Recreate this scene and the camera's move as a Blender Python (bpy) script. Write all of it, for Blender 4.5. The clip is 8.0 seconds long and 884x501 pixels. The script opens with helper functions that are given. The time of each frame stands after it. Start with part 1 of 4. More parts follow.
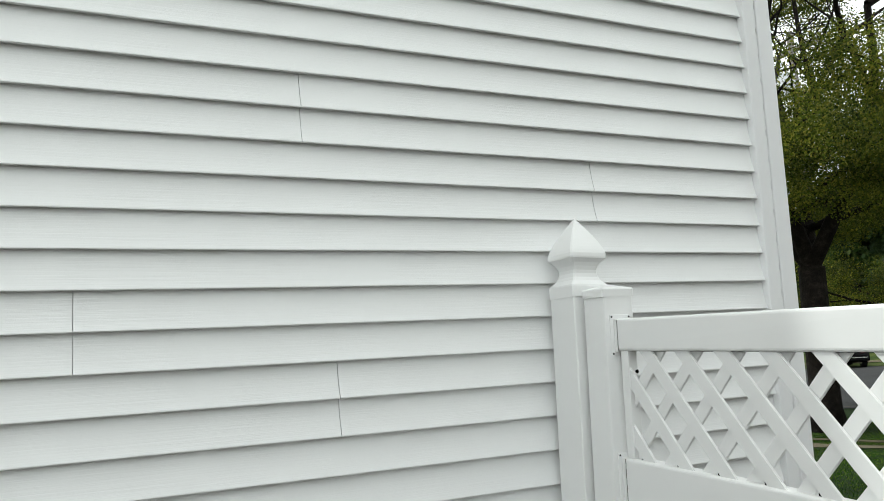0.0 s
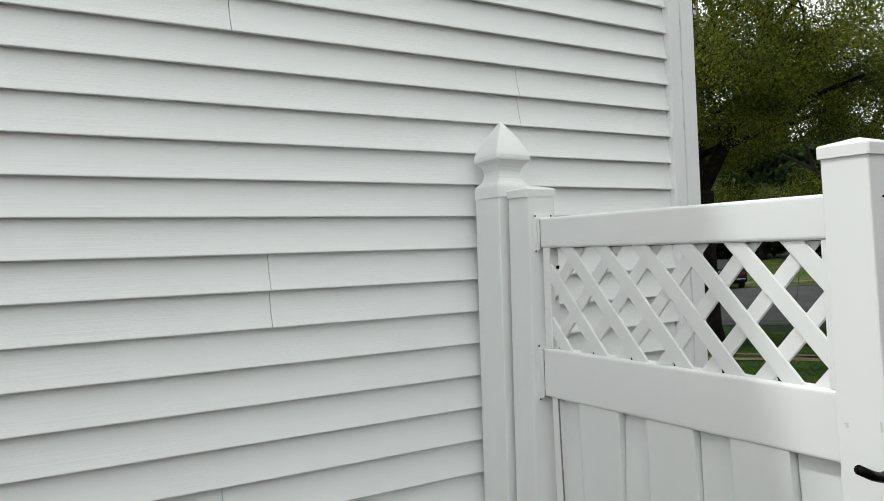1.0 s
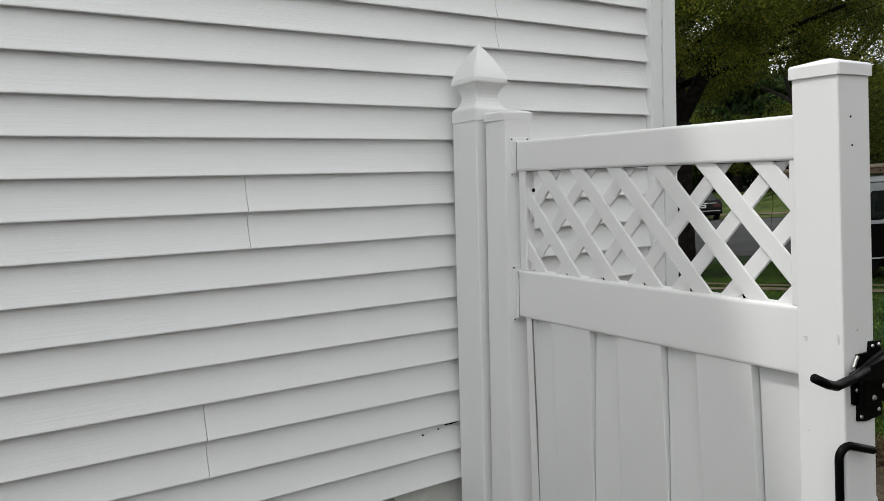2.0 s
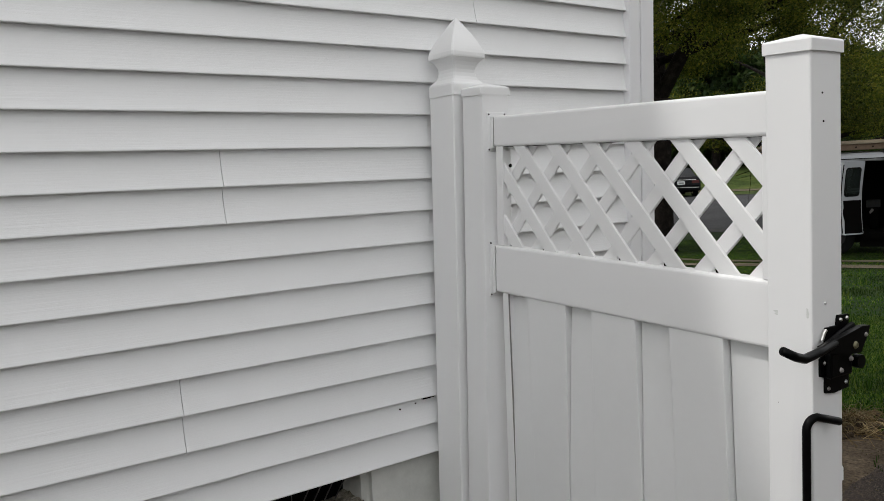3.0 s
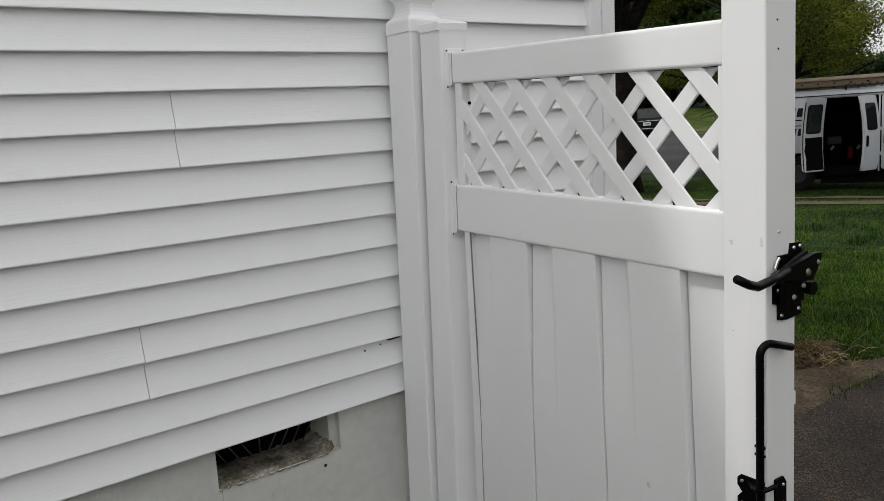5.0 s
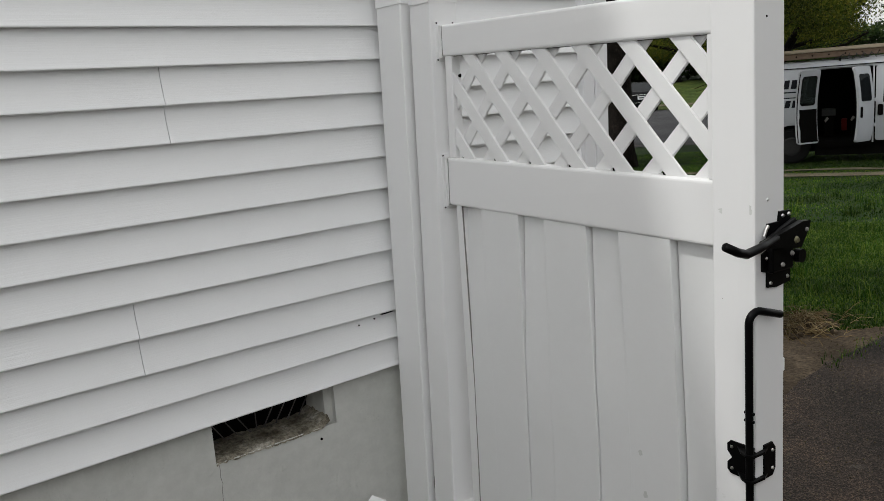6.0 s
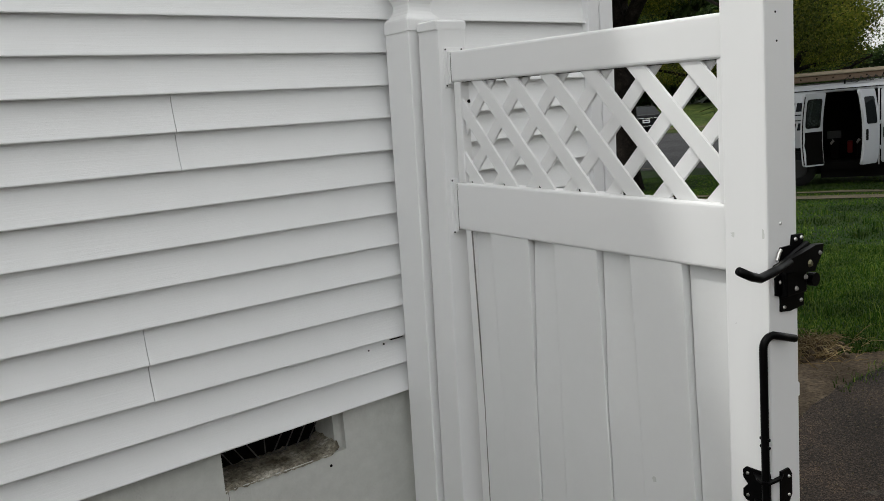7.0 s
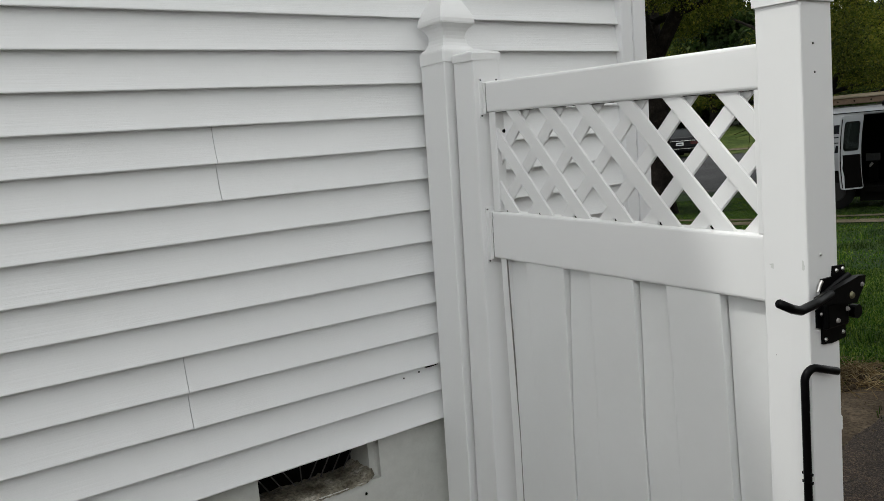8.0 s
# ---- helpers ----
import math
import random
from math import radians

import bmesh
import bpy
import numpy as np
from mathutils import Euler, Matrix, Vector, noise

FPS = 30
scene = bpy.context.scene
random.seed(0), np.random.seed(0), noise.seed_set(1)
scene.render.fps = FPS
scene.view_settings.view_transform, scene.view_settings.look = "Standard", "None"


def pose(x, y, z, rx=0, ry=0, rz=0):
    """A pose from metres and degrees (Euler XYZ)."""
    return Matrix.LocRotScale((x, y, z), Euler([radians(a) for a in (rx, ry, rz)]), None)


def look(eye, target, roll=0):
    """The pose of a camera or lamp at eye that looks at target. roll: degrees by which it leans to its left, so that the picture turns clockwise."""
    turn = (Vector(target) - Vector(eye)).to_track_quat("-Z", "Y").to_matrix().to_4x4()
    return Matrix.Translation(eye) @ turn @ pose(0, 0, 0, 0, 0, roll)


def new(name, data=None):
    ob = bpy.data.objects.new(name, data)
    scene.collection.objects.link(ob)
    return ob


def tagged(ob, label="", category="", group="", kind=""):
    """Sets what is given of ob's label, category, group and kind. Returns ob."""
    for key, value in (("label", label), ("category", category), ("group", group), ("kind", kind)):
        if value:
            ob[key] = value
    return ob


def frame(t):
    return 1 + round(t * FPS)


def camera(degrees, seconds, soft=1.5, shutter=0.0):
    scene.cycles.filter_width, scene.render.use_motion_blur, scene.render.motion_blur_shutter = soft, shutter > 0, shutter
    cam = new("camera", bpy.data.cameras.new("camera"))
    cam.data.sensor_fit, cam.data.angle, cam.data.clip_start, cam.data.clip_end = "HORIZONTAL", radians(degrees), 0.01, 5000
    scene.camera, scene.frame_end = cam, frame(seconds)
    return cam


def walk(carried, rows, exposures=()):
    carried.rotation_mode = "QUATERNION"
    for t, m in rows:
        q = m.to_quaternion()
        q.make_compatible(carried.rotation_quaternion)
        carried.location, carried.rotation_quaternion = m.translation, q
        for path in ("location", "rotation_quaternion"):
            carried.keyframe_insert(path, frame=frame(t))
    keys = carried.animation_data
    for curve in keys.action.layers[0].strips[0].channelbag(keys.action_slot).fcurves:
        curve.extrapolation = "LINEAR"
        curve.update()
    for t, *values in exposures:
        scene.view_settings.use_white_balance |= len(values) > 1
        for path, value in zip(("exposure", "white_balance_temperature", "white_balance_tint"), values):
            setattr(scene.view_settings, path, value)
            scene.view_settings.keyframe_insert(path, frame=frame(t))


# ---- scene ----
cam = camera(57.8, 8.0, soft=0.58)
PATH = [
    (0, (-0.694, -2.111, 1.630), (0.172, -0.329, 1.902), -3.4),
    (0.5, (-0.748, -2.086, 1.6), (0.273, -0.374, 1.766), -2.8),
    (1, (-0.789, -2.104, 1.563), (0.291, -0.422, 1.625), -2.9),
    (1.5, (-0.802, -2.119, 1.54), (0.301, -0.451, 1.494), -2.9),
    (3, (-0.793, -2.133, 1.534), (0.36, -0.508, 1.361), -2.6),
    (3.5, (-0.788, -2.138, 1.529), (0.386, -0.533, 1.316), -2.9),
    (4, (-0.777, -2.139, 1.527), (0.389, -0.532, 1.283), -3.5),
    (4.5, (-0.772, -2.134, 1.52), (0.42, -0.552, 1.246), -3.3),
    (6, (-0.767, -2.149, 1.504), (0.432, -0.591, 1.136), -4.3),
    (6.5, (-0.772, -2.147, 1.5), (0.433, -0.596, 1.122), -4.3),
    (7, (-0.774, -2.14, 1.507), (0.423, -0.568, 1.199), -4.6),
    (7.5, (-0.777, -2.14, 1.526), (0.388, -0.531, 1.29), -4.7),
    (8, (-0.787, -2.143, 1.525), (0.355, -0.52, 1.281), -4.9),
]
walk(cam, [(t, look(eye, target, roll)) for t, eye, target, roll in PATH],
     exposures=((0.0, 0.66, 6500, 1.0), (0.5, 0.58, 6500, 1.5), (1.0, 0.50, 6520, 3.5), (1.5, 0.43, 6540, 5.5), (3.0, 0.30, 6580, 9.5), (6.5, 0.32, 6580, 8.0), (8.0, 0.32, 6560, 6.5)))

# ---- sky, sun ----
world = bpy.data.worlds.new("world")
scene.world = world
world.use_nodes = True
wn = world.node_tree
wn.nodes.clear()
SUN_TO = Vector((-0.60, 0.29, 1.0)).normalized()
sky = wn.nodes.new("ShaderNodeTexSky")
sky.sky_type = "NISHITA"
sky.sun_disc = False
sky.sun_elevation = math.asin(SUN_TO.z)
sky.sun_rotation = math.atan2(SUN_TO.x, SUN_TO.y)
sky.dust_density = 4.0
veil = wn.nodes.new("ShaderNodeMix")
veil.data_type = "RGBA"
veil.inputs[0].default_value = 0.75
veil.inputs[7].default_value = (9.8, 9.8, 9.7, 1)      # cloud layer
back = wn.nodes.new("ShaderNodeBackground")
back.inputs[1].default_value = 0.13
wout = wn.nodes.new("ShaderNodeOutputWorld")
wn.links.new(sky.outputs[0], veil.inputs[6])
wn.links.new(veil.outputs[2], back.inputs[0])
wn.links.new(back.outputs[0], wout.inputs[0])

sun = new("sun", bpy.data.lights.new("sun", "SUN"))
sun.data.energy, sun.data.angle, sun.data.color = 1.3, radians(1.9), (1.0, 1.0, 0.99)
sun.matrix_world = look(SUN_TO * 40, (0, 0, 0))


# ---- materials ----
def shader(name, rough=0.5, metal=0.0, spec=0.5):
    m = bpy.data.materials.new(name)
    m.use_nodes = True
    b = m.node_tree.nodes["Principled BSDF"]
    b.inputs["Roughness"].default_value = rough
    b.inputs["Metallic"].default_value = metal
    b.inputs["Specular IOR Level"].default_value = spec
    return m, m.node_tree, b


def node(nt, kind, **vals):
    n = nt.nodes.new(kind)
    for k, v in vals.items():
        n.inputs[k].default_value = v
    return n


def coords(nt, scale=(1, 1, 1), which="Object"):
    tc = nt.nodes.new("ShaderNodeTexCoord")
    mp = nt.nodes.new("ShaderNodeMapping")
    mp.inputs["Scale"].default_value = scale
    nt.links.new(tc.outputs[which], mp.inputs["Vector"])
    return mp.outputs[0]


def ramp(nt, src, stops):
    r = nt.nodes.new("ShaderNodeValToRGB")
    els = r.color_ramp.elements
    while len(els) < len(stops):
        els.new(0.5)
    for e, (p, c) in zip(els, stops):
        e.position, e.color = p, (*c, 1)
    nt.links.new(src, r.inputs[0])
    return r.outputs[0]


def noise_tex(nt, vec, scale, detail=4, rough=0.55):
    n = node(nt, "ShaderNodeTexNoise", Scale=scale, Detail=detail, Roughness=rough)
    nt.links.new(vec, n.inputs["Vector"])
    return n.outputs["Fac"]


def mix(nt, fac, a, b, mode="MIX"):
    n = nt.nodes.new("ShaderNodeMix")
    n.data_type, n.blend_type = "RGBA", mode
    for sock, v in ((n.inputs[0], fac), (n.inputs[6], a), (n.inputs[7], b)):
        if isinstance(v, (int, float)):
            sock.default_value = v
        elif isinstance(v, tuple):
            sock.default_value = (*v, 1)
        else:
            nt.links.new(v, sock)
    return n.outputs[2]


def bump(nt, b, height, strength, dist):
    n = node(nt, "ShaderNodeBump", Strength=strength, Distance=dist)
    nt.links.new(height, n.inputs["Height"])
    if b.inputs["Normal"].is_linked:
        nt.links.new(b.inputs["Normal"].links[0].from_socket, n.inputs["Normal"])
    nt.links.new(n.outputs[0], b.inputs["Normal"])


def vinyl(name, tone, rough, grain, stain, dirt=(0.42, 0.41, 0.37)):
    """White extruded vinyl: grain is (scale vector, bump metres), stain how much faint dirt."""
    m, nt, b = shader(name, rough, 0, 0.5)
    v = coords(nt, (1, 1, 1), "Object")
    big = ramp(nt, noise_tex(nt, v, 2.3, 9, 0.78), [(0.35, (0, 0, 0)), (0.75, (1, 1, 1))])
    spots = ramp(nt, noise_tex(nt, v, 38, 3, 0.7), [(0.60, (0, 0, 0)), (0.86, (1, 1, 1))])
    c = mix(nt, stain, tone, dirt)
    col = mix(nt, big, tone, c)
    col = mix(nt, mix(nt, stain * 0.2, (0, 0, 0), spots), col, dirt)
    nt.links.new(col, b.inputs["Base Color"])
    rr = nt.nodes.new("ShaderNodeMapRange")
    rr.inputs[3].default_value, rr.inputs[4].default_value = rough - 0.06, rough + 0.1
    nt.links.new(big, rr.inputs[0])
    nt.links.new(rr.outputs[0], b.inputs["Roughness"])
    gv = coords(nt, grain[0], "Object")
    g = noise_tex(nt, gv, 1.0, 5, 0.65)
    bump(nt, b, g, 0.6, grain[1])
    return m


M_SIDING = vinyl("white_vinyl_siding", (0.81, 0.813, 0.816), 0.36, ((4, 60, 240), 0.0012), 0.05)
M_TRIM = vinyl("white_vinyl_trim", (0.79, 0.79, 0.80), 0.40, ((40, 40, 3), 0.0002), 0.06)
M_FENCE = vinyl("white_vinyl_fence", (0.80, 0.80, 0.80), 0.33, ((30, 30, 2), 0.00025), 0.02)
M_BOARD = vinyl("white_vinyl_board", (0.78, 0.785, 0.785), 0.38, ((60, 60, 3), 0.0003), 0.10)


def plain(name, tone, rough, metal=0.0, scale=30.0, vary=0.25, relief=0.0006, spec=0.5):
    m, nt, b = shader(name, rough, metal, spec)
    v = coords(nt)
    f = noise_tex(nt, v, scale, 5)
    f2 = noise_tex(nt, v, scale / 9, 3)
    dark = tuple(x * (1 - vary) for x in tone)
    light = tuple(min(1, x * (1 + vary)) for x in tone)
    col = mix(nt, f2, ramp(nt, f, [(0.3, dark), (0.7, light)]), tone)
    nt.links.new(col, b.inputs["Base Color"])
    bump(nt, b, f, 0.5, relief)
    return m


def two_tone(name, a, bcol, c, scale, rough, relief, fine=120.0, metal=0.0, speck=0.55):
    m, nt, b = shader(name, rough, metal, 0.12)
    v = coords(nt)
    n1 = noise_tex(nt, v, scale, 6)
    n2 = noise_tex(nt, v, fine, 4, 0.7)
    base = ramp(nt, n1, [(0.32, a), (0.55, bcol), (0.75, c)])
    sp = ramp(nt, n2, [(0.35, (1 - speck,) * 3), (0.7, (1 + speck * 0.64,) * 3)])
    nt.links.new(mix(nt, 1.0, base, sp, "MULTIPLY"), b.inputs["Base Color"])
    bump(nt, b, n2, 0.8, relief)
    bump(nt, b, n1, 0.6, relief * 4)
    return m


M_STUCCO = two_tone("painted_foundation", (0.51, 0.515, 0.485), (0.565, 0.565, 0.535), (0.62, 0.615, 0.585), 2.2, 0.6, 0.0022, 26, speck=0.06)


def peel(m):
    """Blisters and chipped paint on the parging."""
    nt = m.node_tree
    s = nt.nodes["Principled BSDF"]
    v = coords(nt, (1, 1, 0.7))
    chips = ramp(nt, noise_tex(nt, v, 17.0, 6, 0.72), [(0.60, (0, 0, 0)), (0.65, (1, 1, 1))])
    bump(nt, s, chips, 0.5, 0.002)
    bump(nt, s, noise_tex(nt, v, 11.0, 5), 0.8, 0.012)
    bump(nt, s, noise_tex(nt, v, 3.0, 3), 0.8, 0.03)


peel(M_STUCCO)
M_LEDGE = two_tone("crumbling_concrete", (0.10, 0.085, 0.062), (0.26, 0.235, 0.185), (0.46, 0.43, 0.37), 17.0, 0.95, 0.004, 90)


def asphalt_mat():
    """Worn asphalt: dark binder, brown dust and pale aggregate of a few millimetres."""
    m, nt, s = shader("asphalt", 0.9, 0, 0.15)
    v = coords(nt)
    big = ramp(nt, noise_tex(nt, v, 1.3, 5), [(0.35, (0.018, 0.0155, 0.0135)), (0.55, (0.034, 0.0275, 0.023)), (0.75, (0.066, 0.049, 0.038))])
    vor = node(nt, "ShaderNodeTexVoronoi", Scale=210.0)
    nt.links.new(v, vor.inputs["Vector"])
    stone = ramp(nt, vor.outputs["Color"], [(0.30, (0.45, 0.45, 0.45)), (0.60, (1.0, 0.97, 0.94)), (0.86, (2.6, 2.3, 2.0))])
    worn = ramp(nt, noise_tex(nt, v, 9.0, 5, 0.7), [(0.62, (0, 0, 0)), (0.72, (1, 1, 1))])
    col = mix(nt, 1.0, big, stone, "MULTIPLY")
    col = mix(nt, mix(nt, 0.35, (0, 0, 0), worn), col, (0.13, 0.115, 0.10))
    nt.links.new(col, s.inputs["Base Color"])
    bump(nt, s, vor.outputs["Distance"], 0.8, 0.003)
    bump(nt, s, noise_tex(nt, v, 40, 4), 0.5, 0.006)
    return m


M_ASPHALT = asphalt_mat()
M_STREET = two_tone("street_asphalt", (0.030, 0.030, 0.032), (0.043, 0.043, 0.045), (0.055, 0.055, 0.057), 0.5, 0.9, 0.004, 40)
M_SOIL = two_tone("bare_soil", (0.036, 0.026, 0.016), (0.078, 0.058, 0.038), (0.16, 0.125, 0.088), 3.5, 0.97, 0.006, 45)
M_PATHSOIL = two_tone("worn_path", (0.085, 0.070, 0.045), (0.13, 0.11, 0.075), (0.19, 0.165, 0.12), 1.5, 0.97, 0.006, 25)
M_TURF = two_tone("turf", (0.006, 0.016, 0.002), (0.011, 0.028, 0.003), (0.036, 0.052, 0.008), 0.35, 0.95, 0.012, 14)
# brighter, yellower turf: the far lawn's sunlight is put into its colour
M_FARTURF = two_tone("turf_sunlit_tone", (0.014, 0.030, 0.004), (0.045, 0.066, 0.012), (0.105, 0.112, 0.030), 0.9, 0.95, 0.012, 7)
M_BLACK = plain("black_painted_steel", (0.0022, 0.0022, 0.0024), 0.34, 0.0, 90, 0.3, 0.0003, 0.07)
M_STEEL = plain("zinc_screw", (0.62, 0.61, 0.59), 0.3, 1.0, 300, 0.2, 0.0002)
M_STUD = plain("dull_brass", (0.16, 0.15, 0.09), 0.45, 0.6, 90, 0.2)
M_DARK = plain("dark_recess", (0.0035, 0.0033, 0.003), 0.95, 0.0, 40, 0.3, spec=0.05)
M_GRILLE = plain("rusty_wire", (0.085, 0.08, 0.075), 0.75, 0.0, 80, 0.4)
M_IRON = plain("weathered_grille", (0.20, 0.19, 0.18), 0.7, 0.0, 80, 0.4)
M_BARK = two_tone("bark", (0.006, 0.005, 0.004), (0.014, 0.011, 0.009), (0.034, 0.028, 0.023), 6.0, 0.95, 0.02, 30)
M_RIM = plain("dull_steel_rim", (0.03, 0.03, 0.03), 0.6, 0.0, 40, 0.3, spec=0.1)
M_VAN = plain("white_van_paint", (0.40, 0.415, 0.44), 0.25, 0.0, 3, 0.05, 0.0)
M_TYRE = plain("tyre_rubber", (0.009, 0.009, 0.009), 0.85, 0.0, 60, 0.3, spec=0.08)
M_CARPAINT = plain("black_car_paint", (0.004, 0.0045, 0.005), 0.25, 0.0, 5, 0.2, 0.0, 0.10)
M_CHROME = plain("bright_metal", (0.7, 0.7, 0.7), 0.18, 1.0, 50, 0.1, 0.0)
M_PLATE = plain("pale_plate", (0.6, 0.62, 0.64), 0.5, 0.0, 30, 0.1, 0.0)
M_RED = plain("red_plastic", (0.10, 0.006, 0.006), 0.5, 0.0, 20, 0.2, spec=0.1)
M_TAIL = plain("tail_light_lens", (0.045, 0.004, 0.004), 0.15, 0.0, 20, 0.2, 0.0)
M_LETTER = plain("dark_blue_lettering", (0.008, 0.009, 0.012), 0.6, 0.0, 20, 0.2, 0.0, 0.1)
M_PLANK = plain("weathered_plank", (0.30, 0.25, 0.18), 0.75, 0.0, 9, 0.3)
M_BASKET = plain("grey_basket", (0.02, 0.02, 0.021), 0.6, 0.0, 30, 0.3)
M_LADDER = plain("wooden_ladder", (0.16, 0.105, 0.07), 0.7, 0.0, 12, 0.3)
M_ROOF = two_tone("asphalt_shingle", (0.05, 0.048, 0.045), (0.08, 0.076, 0.07), (0.11, 0.10, 0.09), 2.0, 0.95, 0.004, 30)
M_SMUDGE = plain("grey_smudge", (0.61, 0.62, 0.60), 0.5, 0.0, 140, 0.12, 0.0)
M_WIRE = plain("black_cable", (0.012, 0.012, 0.012), 0.6, 0.0, 20, 0.1, 0.0)
M_POLE = two_tone("grey_utility_pole", (0.20, 0.19, 0.17), (0.27, 0.25, 0.23), (0.33, 0.31, 0.28), 2.0, 0.9, 0.004, 30)


def glass_mat():
    m, nt, b = shader("dark_glass", 0.05, 0, 0.12)
    b.inputs["Base Color"].default_value = (0.006, 0.008, 0.009, 1)
    return m


M_GLASS = glass_mat()


def pane_mat():
    m, nt, b = shader("tinted_pane", 0.05, 0, 0.2)
    b.inputs["Base Color"].default_value = (0.04, 0.052, 0.048, 1)
    b.inputs["Transmission Weight"].default_value = 0.6
    return m


M_PANE = pane_mat()


def leafy(name, a, bcol, c, clear=0.35):
    """Leaves: each island its own shade, light passing through a little."""
    m, nt, b = shader(name, 0.6, 0, 0.12)
    geo = nt.nodes.new("ShaderNodeNewGeometry")
    v = coords(nt)
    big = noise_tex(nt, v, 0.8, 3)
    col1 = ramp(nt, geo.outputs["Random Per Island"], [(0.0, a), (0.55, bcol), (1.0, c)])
    # large noise paints lit and shaded clumps into the leaf colour
    clump_light = ramp(nt, big, [(0.38, (0.40, 0.42, 0.42)), (0.62, (1.45, 1.35, 1.1))])
    col = mix(nt, 1.0, col1, clump_light, "MULTIPLY")
    nt.links.new(col, b.inputs["Base Color"])
    tr = nt.nodes.new("ShaderNodeBsdfTranslucent")
    nt.links.new(col, tr.inputs[0])
    ms = nt.nodes.new("ShaderNodeMixShader")
    ms.inputs[0].default_value = clear
    nt.links.new(b.outputs[0], ms.inputs[1])
    nt.links.new(tr.outputs[0], ms.inputs[2])
    nt.links.new(ms.outputs[0], nt.nodes["Material Output"].inputs[0])
    return m


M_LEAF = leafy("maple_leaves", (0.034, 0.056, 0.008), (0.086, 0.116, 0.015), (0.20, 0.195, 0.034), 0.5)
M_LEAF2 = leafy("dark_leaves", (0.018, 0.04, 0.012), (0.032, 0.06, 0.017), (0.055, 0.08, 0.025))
M_GRASS = leafy("grass_blades", (0.009, 0.034, 0.002), (0.030, 0.078, 0.007), (0.120, 0.170, 0.032), 0.25)
M_STRAW = leafy("dry_grass", (0.10, 0.07, 0.035), (0.19, 0.14, 0.075), (0.34, 0.28, 0.17), 0.2)


# ---- building helpers ----
def mesh_of(name, bm, mats):
    bmesh.ops.recalc_face_normals(bm, faces=bm.faces)
    me = bpy.data.meshes.new(name)
    bm.to_mesh(me)
    bm.free()
    for m in (mats if isinstance(mats, (list, tuple)) else [mats]):
        me.materials.append(m)
    return me


def part(name, bm, material, parent=None, label="", m=None, smooth=False):
    ob = new(name, mesh_of(name, bm, material))
    if smooth:
        for p in ob.data.polygons:
            p.use_smooth = True
    if parent is not None:
        ob.parent = parent
    if m is not None:
        ob.matrix_local = m
    if label:
        ob["label"] = label
    return ob


def piece(name, me, parent, m=None):
    ob = new(name, me)
    ob.parent = parent
    if m is not None:
        ob.matrix_local = m
    return ob


def empty(name, m=None, label="", category="", group="", kind=""):
    ob = new(name)
    if m is not None:
        ob.matrix_world = m
    return tagged(ob, label, category, group, kind)


def box(bm, x0, x1, y0, y1, z0, z1, r=0.0, seg=2):
    vs = [bm.verts.new((x, y, z)) for x in (x0, x1) for y in (y0, y1) for z in (z0, z1)]
    fs = [bm.faces.new([vs[i] for i in q]) for q in
          ((0, 1, 3, 2), (4, 6, 7, 5), (0, 4, 5, 1), (2, 3, 7, 6), (0, 2, 6, 4), (1, 5, 7, 3))]
    bmesh.ops.recalc_face_normals(bm, faces=fs)
    if r:
        es = list({e for f in fs for e in f.edges})
        bmesh.ops.bevel(bm, geom=es, offset=r, segments=seg, profile=0.5, affect="EDGES")
    return bm


def boxed(x0, x1, y0, y1, z0, z1, r=0.0, seg=2):
    return box(bmesh.new(), x0, x1, y0, y1, z0, z1, r, seg)


def prism(bm, outline, lift, m=None):
    """A closed outline of (x, y) pushed up by lift, then placed by m."""
    lo = [bm.verts.new((x, y, 0)) for x, y in outline]
    hi = [bm.verts.new((x, y, lift)) for x, y in outline]
    n = len(lo)
    bm.faces.new(lo[::-1])
    bm.faces.new(hi)
    for i in range(n):
        bm.faces.new((lo[i], lo[(i + 1) % n], hi[(i + 1) % n], hi[i]))
    if m is not None:
        bmesh.ops.transform(bm, matrix=m, verts=lo + hi)
    return bm


def tube(bm, pts, radii, sides=8, cap=True):
    """A tapered tube through points."""
    pts = [Vector(p) for p in pts]
    if isinstance(radii, (int, float)):
        radii = [radii] * len(pts)
    rings = []
    a = None
    for i, p in enumerate(pts):
        d = (pts[min(i + 1, len(pts) - 1)] - pts[max(i - 1, 0)]).normalized()
        if a is None:
            a = d.cross(Vector((0, 0, 1)) if abs(d.z) < 0.9 else Vector((1, 0, 0)))
        a = (a - d * a.dot(d)).normalized()
        b = d.cross(a)
        rings.append([bm.verts.new(p + (a * math.cos(2 * math.pi * k / sides) + b * math.sin(2 * math.pi * k / sides)) * radii[i])
                      for k in range(sides)])
    for r0, r1 in zip(rings, rings[1:]):
        for k in range(sides):
            bm.faces.new((r0[k], r0[(k + 1) % sides], r1[(k + 1) % sides], r1[k]))
    if cap:
        bm.faces.new(rings[0][::-1])
        bm.faces.new(rings[-1])
    return bm


def ring_stack(bm, levels, corner=0.12):
    """Square sections with slightly rounded corners: levels of (half width, height)."""
    rings = []
    for w, z in levels:
        c = w * corner
        pts = ((w, c - w), (w, w - c), (w - c, w), (c - w, w), (-w, w - c), (-w, c - w), (c - w, -w), (w - c, -w))
        rings.append([bm.verts.new((x, y, z)) for x, y in pts])
    for a, b in zip(rings, rings[1:]):
        for k in range(8):
            bm.faces.new((a[k], a[(k + 1) % 8], b[(k + 1) % 8], b[k]))
    bm.faces.new(rings[0][::-1])
    bm.faces.new(rings[-1])
    return bm


